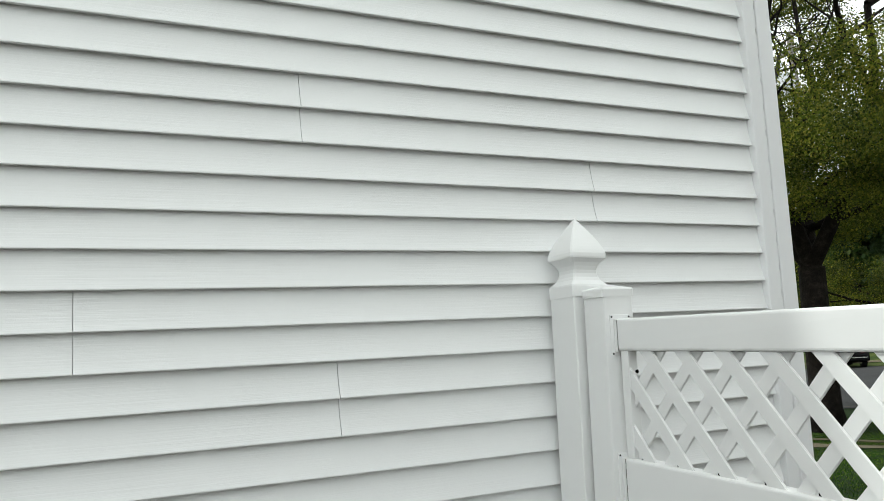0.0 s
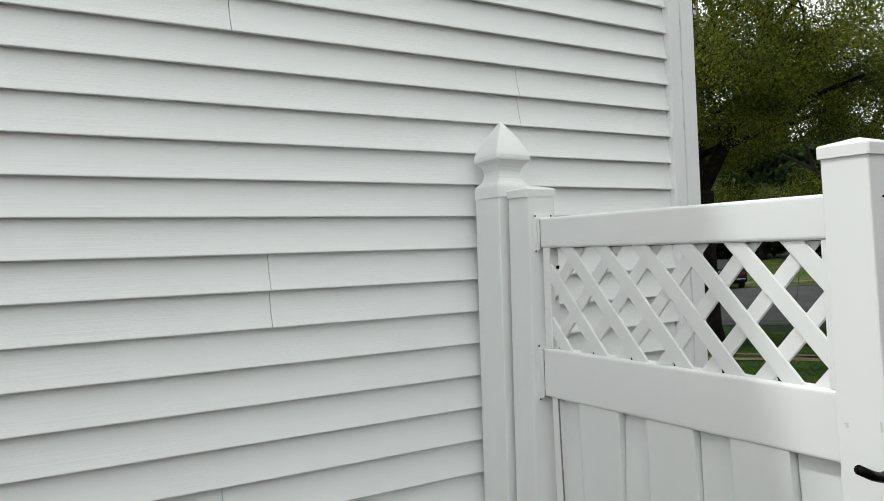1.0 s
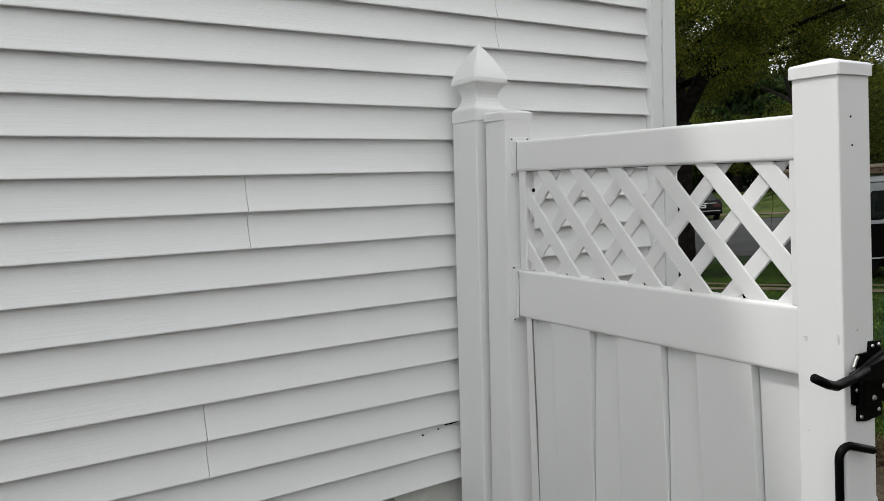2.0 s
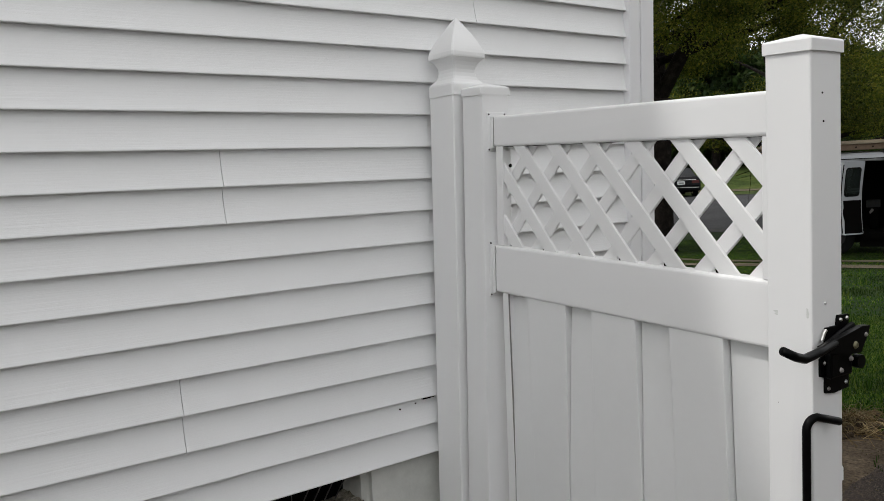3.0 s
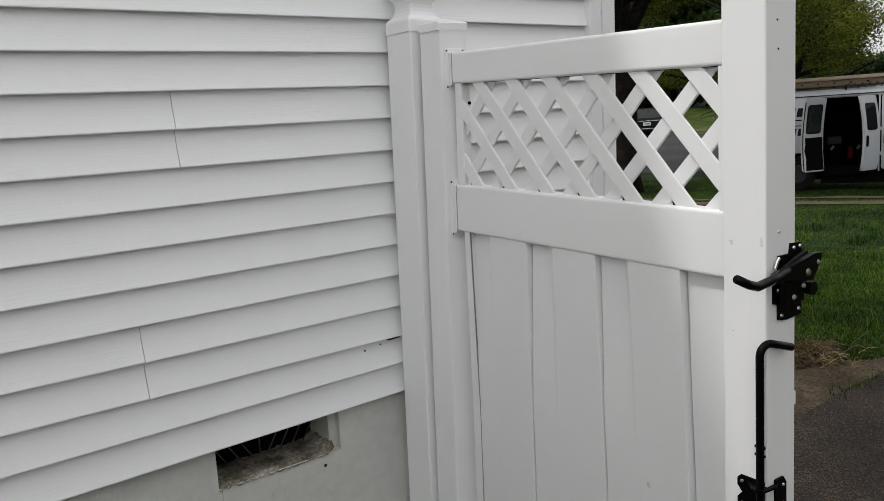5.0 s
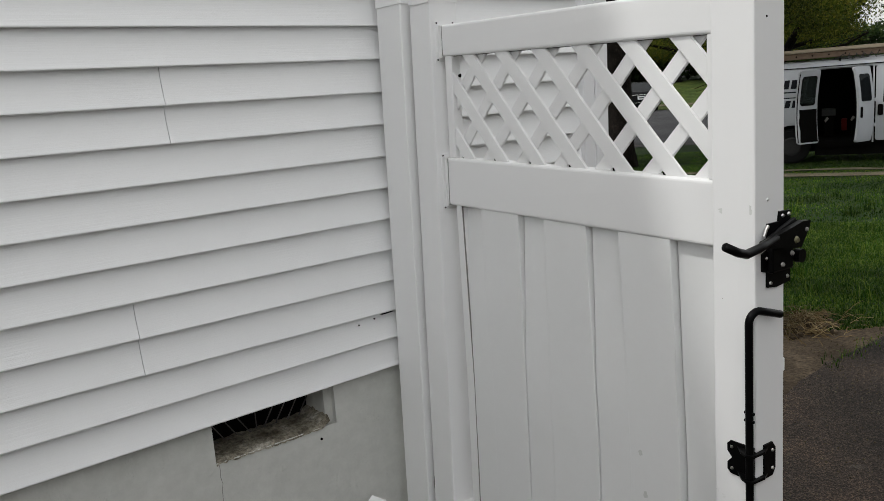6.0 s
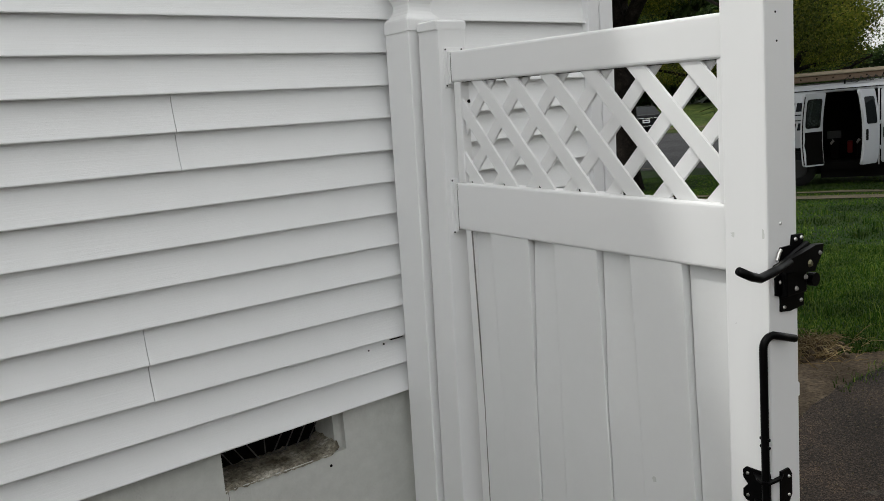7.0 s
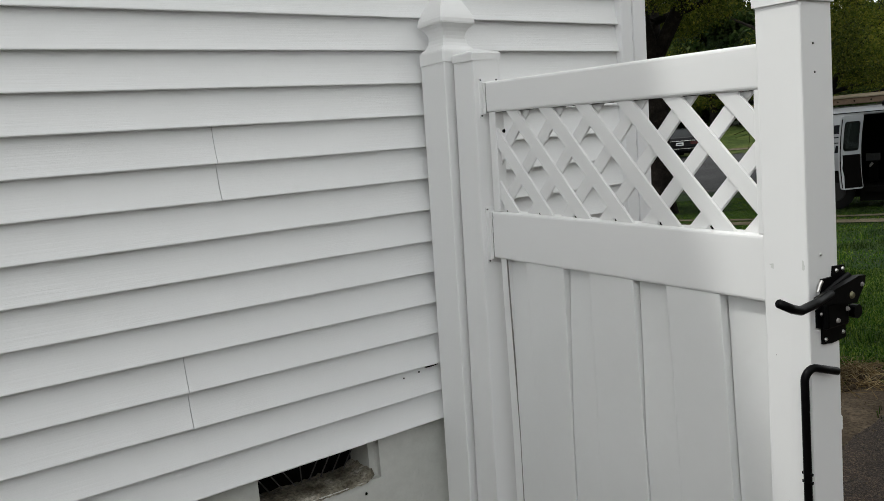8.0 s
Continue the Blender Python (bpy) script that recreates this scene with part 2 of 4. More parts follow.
def screw_head(r=0.004, h=0.002):
    bm = bmesh.new()
    bmesh.ops.create_cone(bm, cap_ends=True, segments=10, radius1=r, radius2=r * 0.6, depth=h)
    return bm


def smooth_steps(knots, v):
    """Smooth height between (position, height) knots."""
    if v <= knots[0][0]:
        return knots[0][1]
    for (a, za), (b, zb) in zip(knots, knots[1:]):
        if v <= b:
            s = (v - a) / (b - a)
            return za + (zb - za) * s * s * (3 - 2 * s)
    return knots[-1][1]


NX, NY = 0.91, 0.415                      # across the street
LAND = ((2, 0.0), (18, -0.38), (24, -0.42), (38, 0.25), (62, 1.6), (110, 3.3), (600, 6.0))


def land(x, y):
    return smooth_steps(LAND, x * NX + y * NY)


# ---- ground ----
def sheet(name, pts_of, nu, nv, mat, lift, label, kind="structure", category=""):
    bm = bmesh.new()
    grid = [[None] * (nv + 1) for _ in range(nu + 1)]
    for i in range(nu + 1):
        for j in range(nv + 1):
            x, y = pts_of(i / nu, j / nv)
            grid[i][j] = bm.verts.new((x, y, land(x, y) + lift))
    for i in range(nu):
        for j in range(nv):
            bm.faces.new((grid[i][j], grid[i + 1][j], grid[i + 1][j + 1], grid[i][j + 1]))
    ob = part(name, bm, mat, smooth=True)
    return tagged(ob, label, category, kind=kind)


def spread(s, near, far):
    """Positions dense in the middle and reaching far at both ends."""
    t = 2 * s - 1
    return math.copysign(near * abs(t) + (far - near) * abs(t) ** 5, t)


sheet("ground", lambda u, v: (12 + spread(u, 40, 900), 4 + spread(v, 40, 900)), 120, 120, M_TURF, 0.0, "uneven green lawn sloping down to the street", category="ground")


def drive_pts(u, v):
    x = -7 + 25 * u
    edge = -0.30 + 0.02 * x + 0.07 * noise.noise((x * 1.7, 0.3, 0)) + 0.03 * noise.noise((x * 7, 3, 0)) + 0.012 * noise.noise((x * 23, 8, 0))
    return x, -5.2 + (edge + 5.2) * v


sheet("driveway", drive_pts, 420, 24, M_ASPHALT, 0.010, "dark grey worn asphalt driveway beside the lawn", category="driveway")


def soil_edge(x):
    lo = -0.42
    hi = (0.30 - 0.10 * (x - 3) + 0.10 * noise.noise((x * 2.1, 9, 0)) + 0.05 * noise.noise((x * 8, 5, 0)))
    return lo + (hi - lo) * min(1, max(0.02, (4.5 - x) * 1.1))


def soil_pts(u, v):
    x = 1.2 + 3.3 * u
    return x, -0.42 + (soil_edge(x) + 0.42) * v


sheet("soil_patch", soil_pts, 90, 24, M_SOIL, 0.006, "bare brown soil between driveway and lawn", category="soil")


def street_pts(u, v):
    s, n = -70 + 140 * u, 23.8 + 14.2 * v
    return NX * n + NY * s, NY * n - NX * s


sheet("road", street_pts, 60, 24, M_STREET, 0.012, "pale grey asphalt street", category="road")


def kerb_line(n0, name):
    for side in (n0,):
        def pts(u, v, side=side):
            s, n = -70 + 140 * u, side + 0.16 * v
            return NX * n + NY * s, NY * n - NX * s
        sheet(name, pts, 60, 1, M_PATHSOIL, 0.08, "worn concrete kerb along the street", category="kerb")




def far_lawn_pts(u, v):
    s, n = -60 + 120 * u, 38.16 + 22 * v
    return NX * n + NY * s, NY * n - NX * s


def far_walk_pts(u, v):
    s, n = -60 + 120 * u, 41.0 + 1.2 * v
    return NX * n + NY * s, NY * n - NX * s


# far lawn gets the brighter turf, sunlight painted in
sheet("lawn_far", far_lawn_pts, 60, 24, M_FARTURF, 0.02, "yellowish green sunlit lawn rising beyond the street", category="lawn")
sheet("pavement", far_walk_pts, 60, 2, M_PATHSOIL, 0.05, "pale narrow pavement along the far lawn", category="pavement")
kerb_line(23.65, "kerb")
kerb_line(38.0, "kerb")


def path_pts(u, v):
    s = -14 + 26 * u
    n = 14.1 + 0.5 * noise.noise((s * 0.35, 2, 0)) + (0.62 + 0.55 * noise.noise((s * 0.8, 7, 0)) + 0.25 * noise.noise((s * 3.1, 5, 0))) * v
    return NX * n + NY * s, NY * n - NX * s


def path_pts_b(u, v):
    s = -14 + 26 * u
    n = 15.2 - 0.055 * s + 0.3 * noise.noise((s * 0.4, 12, 0)) + (0.3 + 0.15 * noise.noise((s, 17, 0))) * v
    return NX * n + NY * s, NY * n - NX * s


sheet("path", path_pts, 90, 4, M_PATHSOIL, 0.014, "narrow worn dirt footpath across the lawn", category="path")
sheet("path", path_pts_b, 90, 4, M_PATHSOIL, 0.018, "narrow worn dirt footpath across the lawn", category="path")

# ---- house: foundation, siding, corner, eave ----
Z0, P = 1.645, 0.1016                     # course line and exposure of the siding
ZB = Z0 - 10 * P
X0, X1 = -5.0, 1.684                      # run of the siding
EAVE = 4.30


def foundation():
    bm = bmesh.new()
    vx0, vx1, vz0, dy = 0.017, 0.402, 0.505, 0.15
    fy = 0.030
    for a, b, z0, z1 in ((X0, vx0, vz0, ZB + 0.03), (vx1, 1.75, vz0, ZB + 0.03), (X0, 1.75, -0.2, vz0)):
        box(bm, a, b, fy, 0.33, z0, z1)
    bm.edges.ensure_lookup_table()
    bmesh.ops.bevel(bm, geom=[e for e in bm.edges if all(abs(v.co.x - vx1) < 1e-5 and abs(v.co.y - fy) < 1e-5 for v in e.verts)], offset=0.026, segments=7, affect="EDGES")
    ob = part("wall_foundation", bm, M_STUCCO)
    tagged(ob, "grey painted parged foundation wall with cracks", "wall", kind="structure")
    ledge = bmesh.new()
    nx, ny = 40, 10
    g = [[ledge.verts.new((vx0 + (vx1 - vx0) * i / nx, fy - 0.004 + (dy + 0.004) * j / ny,
                           vz0 + 0.003 + 0.004 * j / ny + 0.012 * abs(noise.noise((i * 0.35, j * 0.5, 0))) + 0.006 * abs(noise.noise((i * 1.3, j * 1.7, 5))) + 0.022 * max(0.0, (i - 35) / 5) ** 2 - (0.010 if j == 0 else 0)))
          for j in range(ny + 1)] for i in range(nx + 1)]
    for i in range(nx):
        for j in range(ny):
            ledge.faces.new((g[i][j], g[i + 1][j], g[i + 1][j + 1], g[i][j + 1]))
    part("window_ledge", ledge, M_LEDGE, ob, "crumbling concrete ledge of the vent opening", smooth=True)
    part("recess_back", boxed(vx0, vx1, fy + dy, fy + dy + 0.02, vz0, ZB + 0.03), M_DARK, ob)
    # chevron grille
    gm = bmesh.new()
    mid = 0.5 * (vx0 + vx1) + 0.0
    yg = fy + dy - 0.02
    for k in range(-5, 6):
        x = mid + k * 0.042
        s = 1 if k > 0 else -1
        z_lo, z_hi = vz0 + 0.006, ZB + 0.03
        if k == 0:
            tube(gm, [(x, yg, z_lo), (x, yg, z_hi)], 0.0022, 5)
        else:
            tube(gm, [(x - s * 0.02, yg, z_lo), (x + s * 0.075, yg, z_hi)], 0.0022, 5)
    tube(gm, [(vx0, yg, vz0 + 0.008), (vx1, yg, vz0 + 0.008)], 0.003, 5)
    part("vent_grille", gm, M_GRILLE, ob, "rusty chevron wire grille")
    # a hairline crack and small chips
    cr = bmesh.new()
    pts = [(0.026 + 0.012 * noise.noise((z * 11, 1, 0)) + 0.005 * noise.noise((z * 40, 2, 0)), fy - 0.0006, z) for z in np.linspace(vz0, 0.05, 22)]
    tube(cr, pts, 0.0008, 4)
    part("crack", cr, M_IRON, ob)
    hole = bmesh.new()
    bmesh.ops.create_cone(hole, cap_ends=True, segments=10, radius1=0.0045, radius2=0.0045, depth=0.004)
    part("drill_hole", hole, M_DARK, ob, m=pose(0.367, fy, 0.468, 90))
    return ob


foundation()


BUTT = 0.0180                              # how far a course leans back over its height
FRONT = [(s, BUTT * (1 - (1 - s) ** 1.7)) for s in (0.06, 0.2, 0.36, 0.54, 0.74, 1.0)]


def course_mesh(x0, x1, proud, climb=0.0):
    """One clapboard course: butt, rounded lip and a gently bowed face; climb lifts its lip towards the post."""
    bm = bmesh.new()
    prof = [(0.0225, 0.009), (0.012, 0.001), (0.0016, 0.0), (0.0002, 0.0016)] + [(y, s * P) for s, y in FRONT] + [(BUTT + 0.002, P + 0.010), (0.0225, P + 0.010)]
    nseg = max(1, int((x1 - x0) / 0.18))
    rows = []
    for i in range(nseg + 1):
        x = x0 + (x1 - x0) * i / nseg
        wave = 0.0011 * noise.noise((x * 1.3, x0 * 5, proud * 900)) + 0.0005 * noise.noise((x * 5, x0 * 3, 7))
        rows.append([bm.verts.new((x, y - proud + (wave if z < P * 0.9 else 0), z + wave * 0.6 + climb * min(1.3, max(0.0, (x + 0.45) / 1.08)) * max(0.0, 1 - z / P))) for y, z in prof])
    for a, b in zip(rows, rows[1:]):
        for k in range(len(prof) - 1):
            f = bm.faces.new((a[k], b[k], b[k + 1], a[k + 1]))
            f.smooth = 3 <= k <= 8
    for row in (rows[0], rows[-1][::-1]):
        bm.faces.new([bm.verts.new(v.co) for v in row])
    return bm


def siding():
    wall = part("wall_house", boxed(X0, 1.70, 0.0225, 0.30, ZB + 0.022, EAVE), M_TRIM)
    tagged(wall, "white vinyl clapboard house wall with staggered panel joints", "wall", kind="structure")
    joints = {-10: (-2.9,), -8: (-0.154,), -6: (-1.75,), -4: (-2.6,), -2: (0.0,), 0: (-0.660,), 2: (-2.2,), 4: (0.905,),
              6: (-0.080,), 8: (-2.4,), 10: (1.05, -2.6), 12: (-0.9,)}
    rnd = random.Random(5)
    for k in range(-10, 27):
        pair = k if k % 2 == 0 else k - 1
        cuts = joints.get(pair, (rnd.uniform(-3, 1.2),))
        ends = [X0] + sorted(cuts) + [X1]
        for n, (a, b) in enumerate(zip(ends, ends[1:])):
            proud = 0.0012 * (n % 2)
            a2 = a + (0.0007 if n else 0.0)
            b2 = b - (0.0007 if n < len(ends) - 2 else 0.0)
            part("plank", course_mesh(a2, b2, proud, {-10: 0.015, -9: 0.011}.get(k, 0.0)), M_SIDING, wall, m=pose(0, 0, Z0 + k * P))
    # a slipped lip with dark gap and two nail holes beside the post
    gap = bmesh.new()
    prism(gap, [(0, 0), (0.026, 0.004), (0.05, 0.0045), (0.055, -0.001), (0.028, -0.003), (0.006, -0.003)], 0.003, pose(0.612, 0.0035, Z0 - 8 * P - 0.0015, 90))
    part("lip_gap", gap, M_DARK, wall, "dark gap under a slipped clapboard lip")
    for x, z in ((0.531, 0.812), (0.591, 0.820)):
        h = bmesh.new()
        bmesh.ops.create_cone(h, cap_ends=True, segments=8, radius1=0.0028, radius2=0.0028, depth=0.003)
        part("nail_hole", h, M_DARK, wall, m=pose(x, 0.0046, z, 90))
    return wall


siding()


def corner_trim():
    # the corner stands slightly out of square with the courses
    t = empty("trim_corner", pose(1.632, 0, 1.85, 0, 1.4, 0), "white vinyl outside corner trim of the house", "trim", kind="structure")
    z0, z1 = ZB - 1.862, EAVE - 1.85
    part("face_board", boxed(0, 0.060, -0.016, 0.02, z0, z1, 0.004), M_TRIM, t)
    part("groove", boxed(0.058, 0.078, 0.001, 0.024, z0, z1), M_IRON, t)
    part("outer_board", boxed(0.074, 0.148, -0.011, 0.03, z0, z1, 0.004), M_TRIM, t)
    tab = mesh_of("tab", boxed(0.058, 0.076, -0.005, 0.006, -0.036, 0.040), M_TRIM)
    for k in range(-11, 23):
        piece("tab", tab, t, pose(0, 0, k * P))
    return t


corner_trim()


def house_rest():
    w = part("wall_front", boxed(1.45, 1.735, 0.30, 9.0, -0.6, EAVE), M_TRIM)
    tagged(w, "white front wall of the house round the corner", "wall", kind="structure")
    e = part("eave", boxed(X0 - 0.3, 2.05, -0.05, 0.02, EAVE, EAVE + 0.16, 0.01), M_TRIM)
    tagged(e, "white soffit and fascia of the eave", "eave", kind="structure")
    bm = bmesh.new()
    prism(bm, [(-0.10, 0.0), (4.6, 2.2), (9.6, 0.0), (9.6, -0.1), (4.6, 2.1), (-0.10, -0.1)], 7.4, Matrix(((0, 0, 1, X0 - 0.35), (1, 0, 0, 0), (0, 1, 0, EAVE + 0.26), (0, 0, 0, 1))))
    r = part("roof", bm, M_ROOF)
    tagged(r, "dark shingle house roof", "roof", kind="structure")
    g = part("wall_gable", boxed(X0 - 0.2, X0, 0.02, 9.0, -0.2, EAVE), M_TRIM)
    tagged(g, "white rear wall of the house", "wall", kind="structure")


house_rest()


def side_blockers():
    """Unseen walls added across the driveway, behind the viewer, to hold back sky light."""
    w = part("wall_side_blocker", boxed(0.6, 13.0, -7.7, -7.4, -0.6, 6.6), M_POLE)
    tagged(w, "tall unseen grey wall added to block sky light from the right", "wall", kind="structure")
    w = part("wall_low_blocker", boxed(-9.0, 0.6, -7.4, -7.1, -0.1, 1.9), M_POLE)
    tagged(w, "low unseen grey wall added to block the lowest sky light", "wall", kind="structure")


side_blockers()


def rear_blocker():
    """An unseen wall added behind the viewer; it closes the driveway and dims the gate."""
    w = part("wall_rear_blocker", boxed(-9.3, -9.0, -7.1, 0.0, -0.1, 3.3), M_POLE)
    tagged(w, "unseen grey wall added behind the viewer to dim the gate", "wall", kind="structure")


rear_blocker()

# ---- house post and gate ----
def gothic_post():
    p = empty("fence_post", pose(0.7000, -0.0815, 0, 0, 1.55, 0), "square white vinyl fence post with gothic finial beside the house wall", "fence post")
    h = 0.0630
    part("shaft", ring_stack(bmesh.new(), [(h, -0.25), (h, 1.80)], 0.06), M_FENCE, p)
    lv = [(0.0660, 1.794), (0.0660, 1.826), (0.0645, 1.832), (0.0590, 1.838), (0.0510, 1.846), (0.0455, 1.856), (0.0425, 1.868), (0.0425, 1.878),
          (0.0460, 1.890), (0.0520, 1.900), (0.0610, 1.909), (0.0655, 1.912), (0.0665, 1.917)]
    for i in range(1, 13):
        s = i / 12
        lv.append((0.0665 * (1 - s ** 1.45) * (1 - 0.05 * s) + 0.0012, 1.917 + 0.125 * s))
    part("finial", ring_stack(bmesh.new(), lv, 0.08), M_FENCE, p, "gothic vinyl post cap")
    return p


gothic_post()

GATE = Matrix(((-0.05613, 0.99842, 0, 0.73), (-0.99842, -0.05613, 0, -0.27), (0, 0, 1, 0), (0, 0, 0, 1)))
TOP = 1.718                                # top of the upper rail
SX0, SX1 = -0.108, -0.004                  # hinge stile
LX0, LX1 = 0.949, 1.046                    # latch stile
PY0, PY1 = -0.030, 0.068


def hung(v):
    """The gate hangs a little out of true: it sags to the latch and twists with its leaning post."""
    return Vector((v[0], v[1] + 0.028 * (v[2] - TOP) * (1 - v[0] / 0.92), v[2] - 0.0367 * v[0]))


def gpart(name, bm, material, parent, label="", m=None, smooth=False):
    if m is None:
        for v in bm.verts:
            v.co = hung(v.co)
    else:
        m = Matrix.Translation(hung(m.translation) - m.translation) @ m
    return part(name, bm, material, parent, label, m, smooth)


def flat_cap(cx, cy):
    bm = bmesh.new()
    lv = [(1.0, 0.0), (1.0, 0.021), (0.965, 0.0245), (0.10, 0.037)]
    ring_stack(bm, lv, 0.05)
    bmesh.ops.scale(bm, vec=(0.0530, 0.0535, 1), verts=bm.verts)
    bmesh.ops.translate(bm, vec=(cx, cy, TOP + 0.064), verts=bm.verts)
    return bm


def gate():
    g = empty("gate", GATE, "white vinyl privacy gate with lattice top, standing open beside the house", "gate")
    rnd = random.Random(3)
    # stiles
    for x0, x1 in ((SX0, SX1), (LX0, LX1)):
        st = gpart("stile", boxed(x0, x1, PY0, PY1, 0.05, TOP + 0.068, 0.004), M_FENCE, g)
        gpart("cap", flat_cap((x0 + x1) / 2, (PY0 + PY1) / 2), M_FENCE, st, "flat pyramid post cap")
    # rails
    for z0, z1 in ((TOP - 0.090, TOP), (TOP - 0.523, TOP - 0.382), (0.08, 0.22)):
        gpart("rail", boxed(-0.004, LX0 + 0.004, 0.0, 0.050, z0, z1, 0.008, 3), M_FENCE, g)
        # brackets at both ends
        for xa, xb, side in ((-0.006, -0.002, 0), (LX0 - 0.003, LX0 + 0.001, 1)):
            bm = boxed(xa, xb, -0.014, 0.056, z0 - 0.014, z1 + 0.012, 0.001, 1)
            sx0, sx1 = (-0.002, 0.010) if side == 0 else (LX0 - 0.014, LX0 - 0.003)
            box(bm, sx0, sx1, -0.0035, -0.0005, z0 - 0.002, z1 - 0.001, 0.001, 1)
            box(bm, sx0, sx1, -0.003, 0.045, z0 - 0.0035, z0 - 0.0005)
            br = gpart("rail_bracket", bm, M_FENCE, g)
            gx = 0.0102 if side == 0 else LX0 - 0.0165
            gpart("joint", boxed(gx, gx + 0.0013, -0.0009, 0.0003, z0 + 0.003, z1 - 0.003), M_IRON, br)
            if side == 0:
                for yy in (-0.008, 0.050):
                    for zz in (z0 - 0.008, z1 + 0.006):
                        gpart("screw", screw_head(0.0030, 0.003), M_DARK, br, m=pose(xb + 0.001, yy, zz, 0, 90, 0))
    # side channels
    for x0, x1, z0, z1 in ((0.014, 0.046, TOP - 0.382, TOP - 0.089), (LX0 - 0.034, LX0 - 0.004, TOP - 0.382, TOP - 0.089),
                           (LX0 - 0.020, LX0 - 0.004, 0.2, TOP - 0.519)):
        gpart("channel", boxed(x0, x1, 0.004, 0.036, z0, z1, 0.002, 1), M_FENCE, g)
    zm = TOP - 0.505 - 0.55 * (TOP - 0.505 - 0.19)
    for (xa, za), (xb, zb) in (((0.0, TOP - 0.519), (0.020, zm)), ((0.020, zm), (0.020, 0.2))):
        bm = bmesh.new()
        prism(bm, [(0.0605 + xa, za), (0.0625 + xa, za), (0.0625 + xb, zb), (0.0605 + xb, zb)], 0.004, Matrix(((1, 0, 0, 0), (0, 0, -1, 0.0096), (0, 1, 0, 0), (0, 0, 0, 1))))
        gpart("edge_strip", bm, M_IRON, g)
        bm = bmesh.new()
        prism(bm, [(0.038 + 0.6 * xa, za), (0.0605 + xa, za), (0.0605 + xb, zb), (0.038 + 0.6 * xb, zb)], 0.032, Matrix(((1, 0, 0, 0), (0, 0, -1, 0.036), (0, 1, 0, 0), (0, 0, 0, 1))))
        gpart("channel", bm, M_FENCE, g)
    gpart("screw_head", screw_head(0.006, 0.005), M_DARK, g, m=pose(0.069, 0.014, TOP - 0.146, 90))
    # dark strip along the upper rail's underside: contact shade above the lattice, as colour
    gpart("rail_shade", boxed(0.046, LX0 - 0.034, 0.012, 0.022, TOP - 0.0910, TOP - 0.0895), M_DARK, g, "dark strip for the shade under the upper rail")
    # lattice: front strips fall away from the hinge, back strips rise
    ztop, zbot = TOP - 0.088, TOP - 0.384
    H = ztop - zbot
    xl, xr = 0.040, LX0 - 0.026
    w = 0.0575
    pitch = 0.1453
    run = 0.948 * H

    def strip(y0, y1, a0, a1, b0, b1):
        """A slat clipped to the opening: its top edge runs a0..a1, its foot b0..b1."""
        poly = [(a0, ztop), (a1, ztop), (b1, zbot), (b0, zbot)]
        for lim, keep in ((xl, 1), (xr, -1)):
            out = []
            for (p, q) in zip(poly, poly[1:] + poly[:1]):
                ip, iq = (p[0] - lim) * keep >= 0, (q[0] - lim) * keep >= 0
                if ip:
                    out.append(p)
                if ip != iq:
                    s = (lim - p[0]) / (q[0] - p[0])
                    out.append((lim, p[1] + s * (q[1] - p[1])))
            poly = out
            if len(poly) < 3:
                return
        bm = bmesh.new()
        prism(bm, poly, y1 - y0, Matrix(((1, 0, 0, 0), (0, 0, -1, y1), (0, 1, 0, 0), (0, 0, 0, 1))))
        bmesh.ops.recalc_face_normals(bm, faces=bm.faces)
        bmesh.ops.bevel(bm, geom=[e for e in bm.edges if e.calc_length() > 0.012], offset=0.0022, segments=2, affect="EDGES")
        gpart("slat", bm, M_FENCE, g)

    for k in range(-3, 8):
        e = 0.1465 + (k - 1) * pitch
        strip(0.008, 0.0145, e - w, e, e - w + run, e + run)
        # small dark wedge in the gap behind each front slat's foot
        if xl < e - w + run - 0.012 and e - w + run < xr:
            gpart("dirt", boxed(e - w + run - 0.016, e - w + run + 0.004, 0.0150, 0.0172, zbot + 0.001, zbot + 0.0085, 0.001, 1), M_DARK, g, "small dark wedge in the gap at the foot of a slat")
    for k in range(0, 10):
        e = 0.912 + (k - 6) * 0.1435
        strip(0.0180, 0.0245, e - w + 0.006, e, e - w + 0.006 - run, e - run)
    # boards: each has a set-back flange on the hinge side and a raised flat almost flush with the rail
    lefts = [0.058, 0.312, 0.5615, 0.816]
    drift = [0.020, 0.004, 0.020, 0.018]         # how far each joint drifts to the latch side, halfway down
    flats = [(0.150, 0.3105), (0.409, 0.560), (0.663, 0.8145)]
    zt, zb = TOP - 0.505, 0.19
    for n, a in enumerate(lefts):
        bm = bmesh.new()
        if n < 3:
            f0, f1 = flats[n]
            q = [(a, 0.048), (a, 0.0285), (a + 0.0022, 0.0255), (f0, 0.0255), (f0 + 0.001, 0.0055), (f0 + 0.003, 0.0045),
                 (f1 - 0.003, 0.0045), (f1 - 0.0008, 0.0060), (f1 - 0.0008, 0.048)]
        else:
            q = [(a, 0.048), (a, 0.0275), (a + 0.0015, 0.0255), (a + 0.012, 0.0255), (a + 0.0135, 0.0235), (LX0 - 0.006, 0.0235), (LX0 - 0.006, 0.048)]
        nz = 16
        rows = []
        for i in range(nz + 1):
            z = zt + (zb - zt) * i / nz
            bow = 0.0006 * math.sin(i * 1.1 + n * 2.0)
            set_back = 0.0185 * (1 - max(0.0, 1 - (i / nz) / 0.42)) if n < 3 else 0.0
            fall = min(1.0, i / nz / 0.55)
            mid = 0.5 * (q[0][0] + q[-1][0])
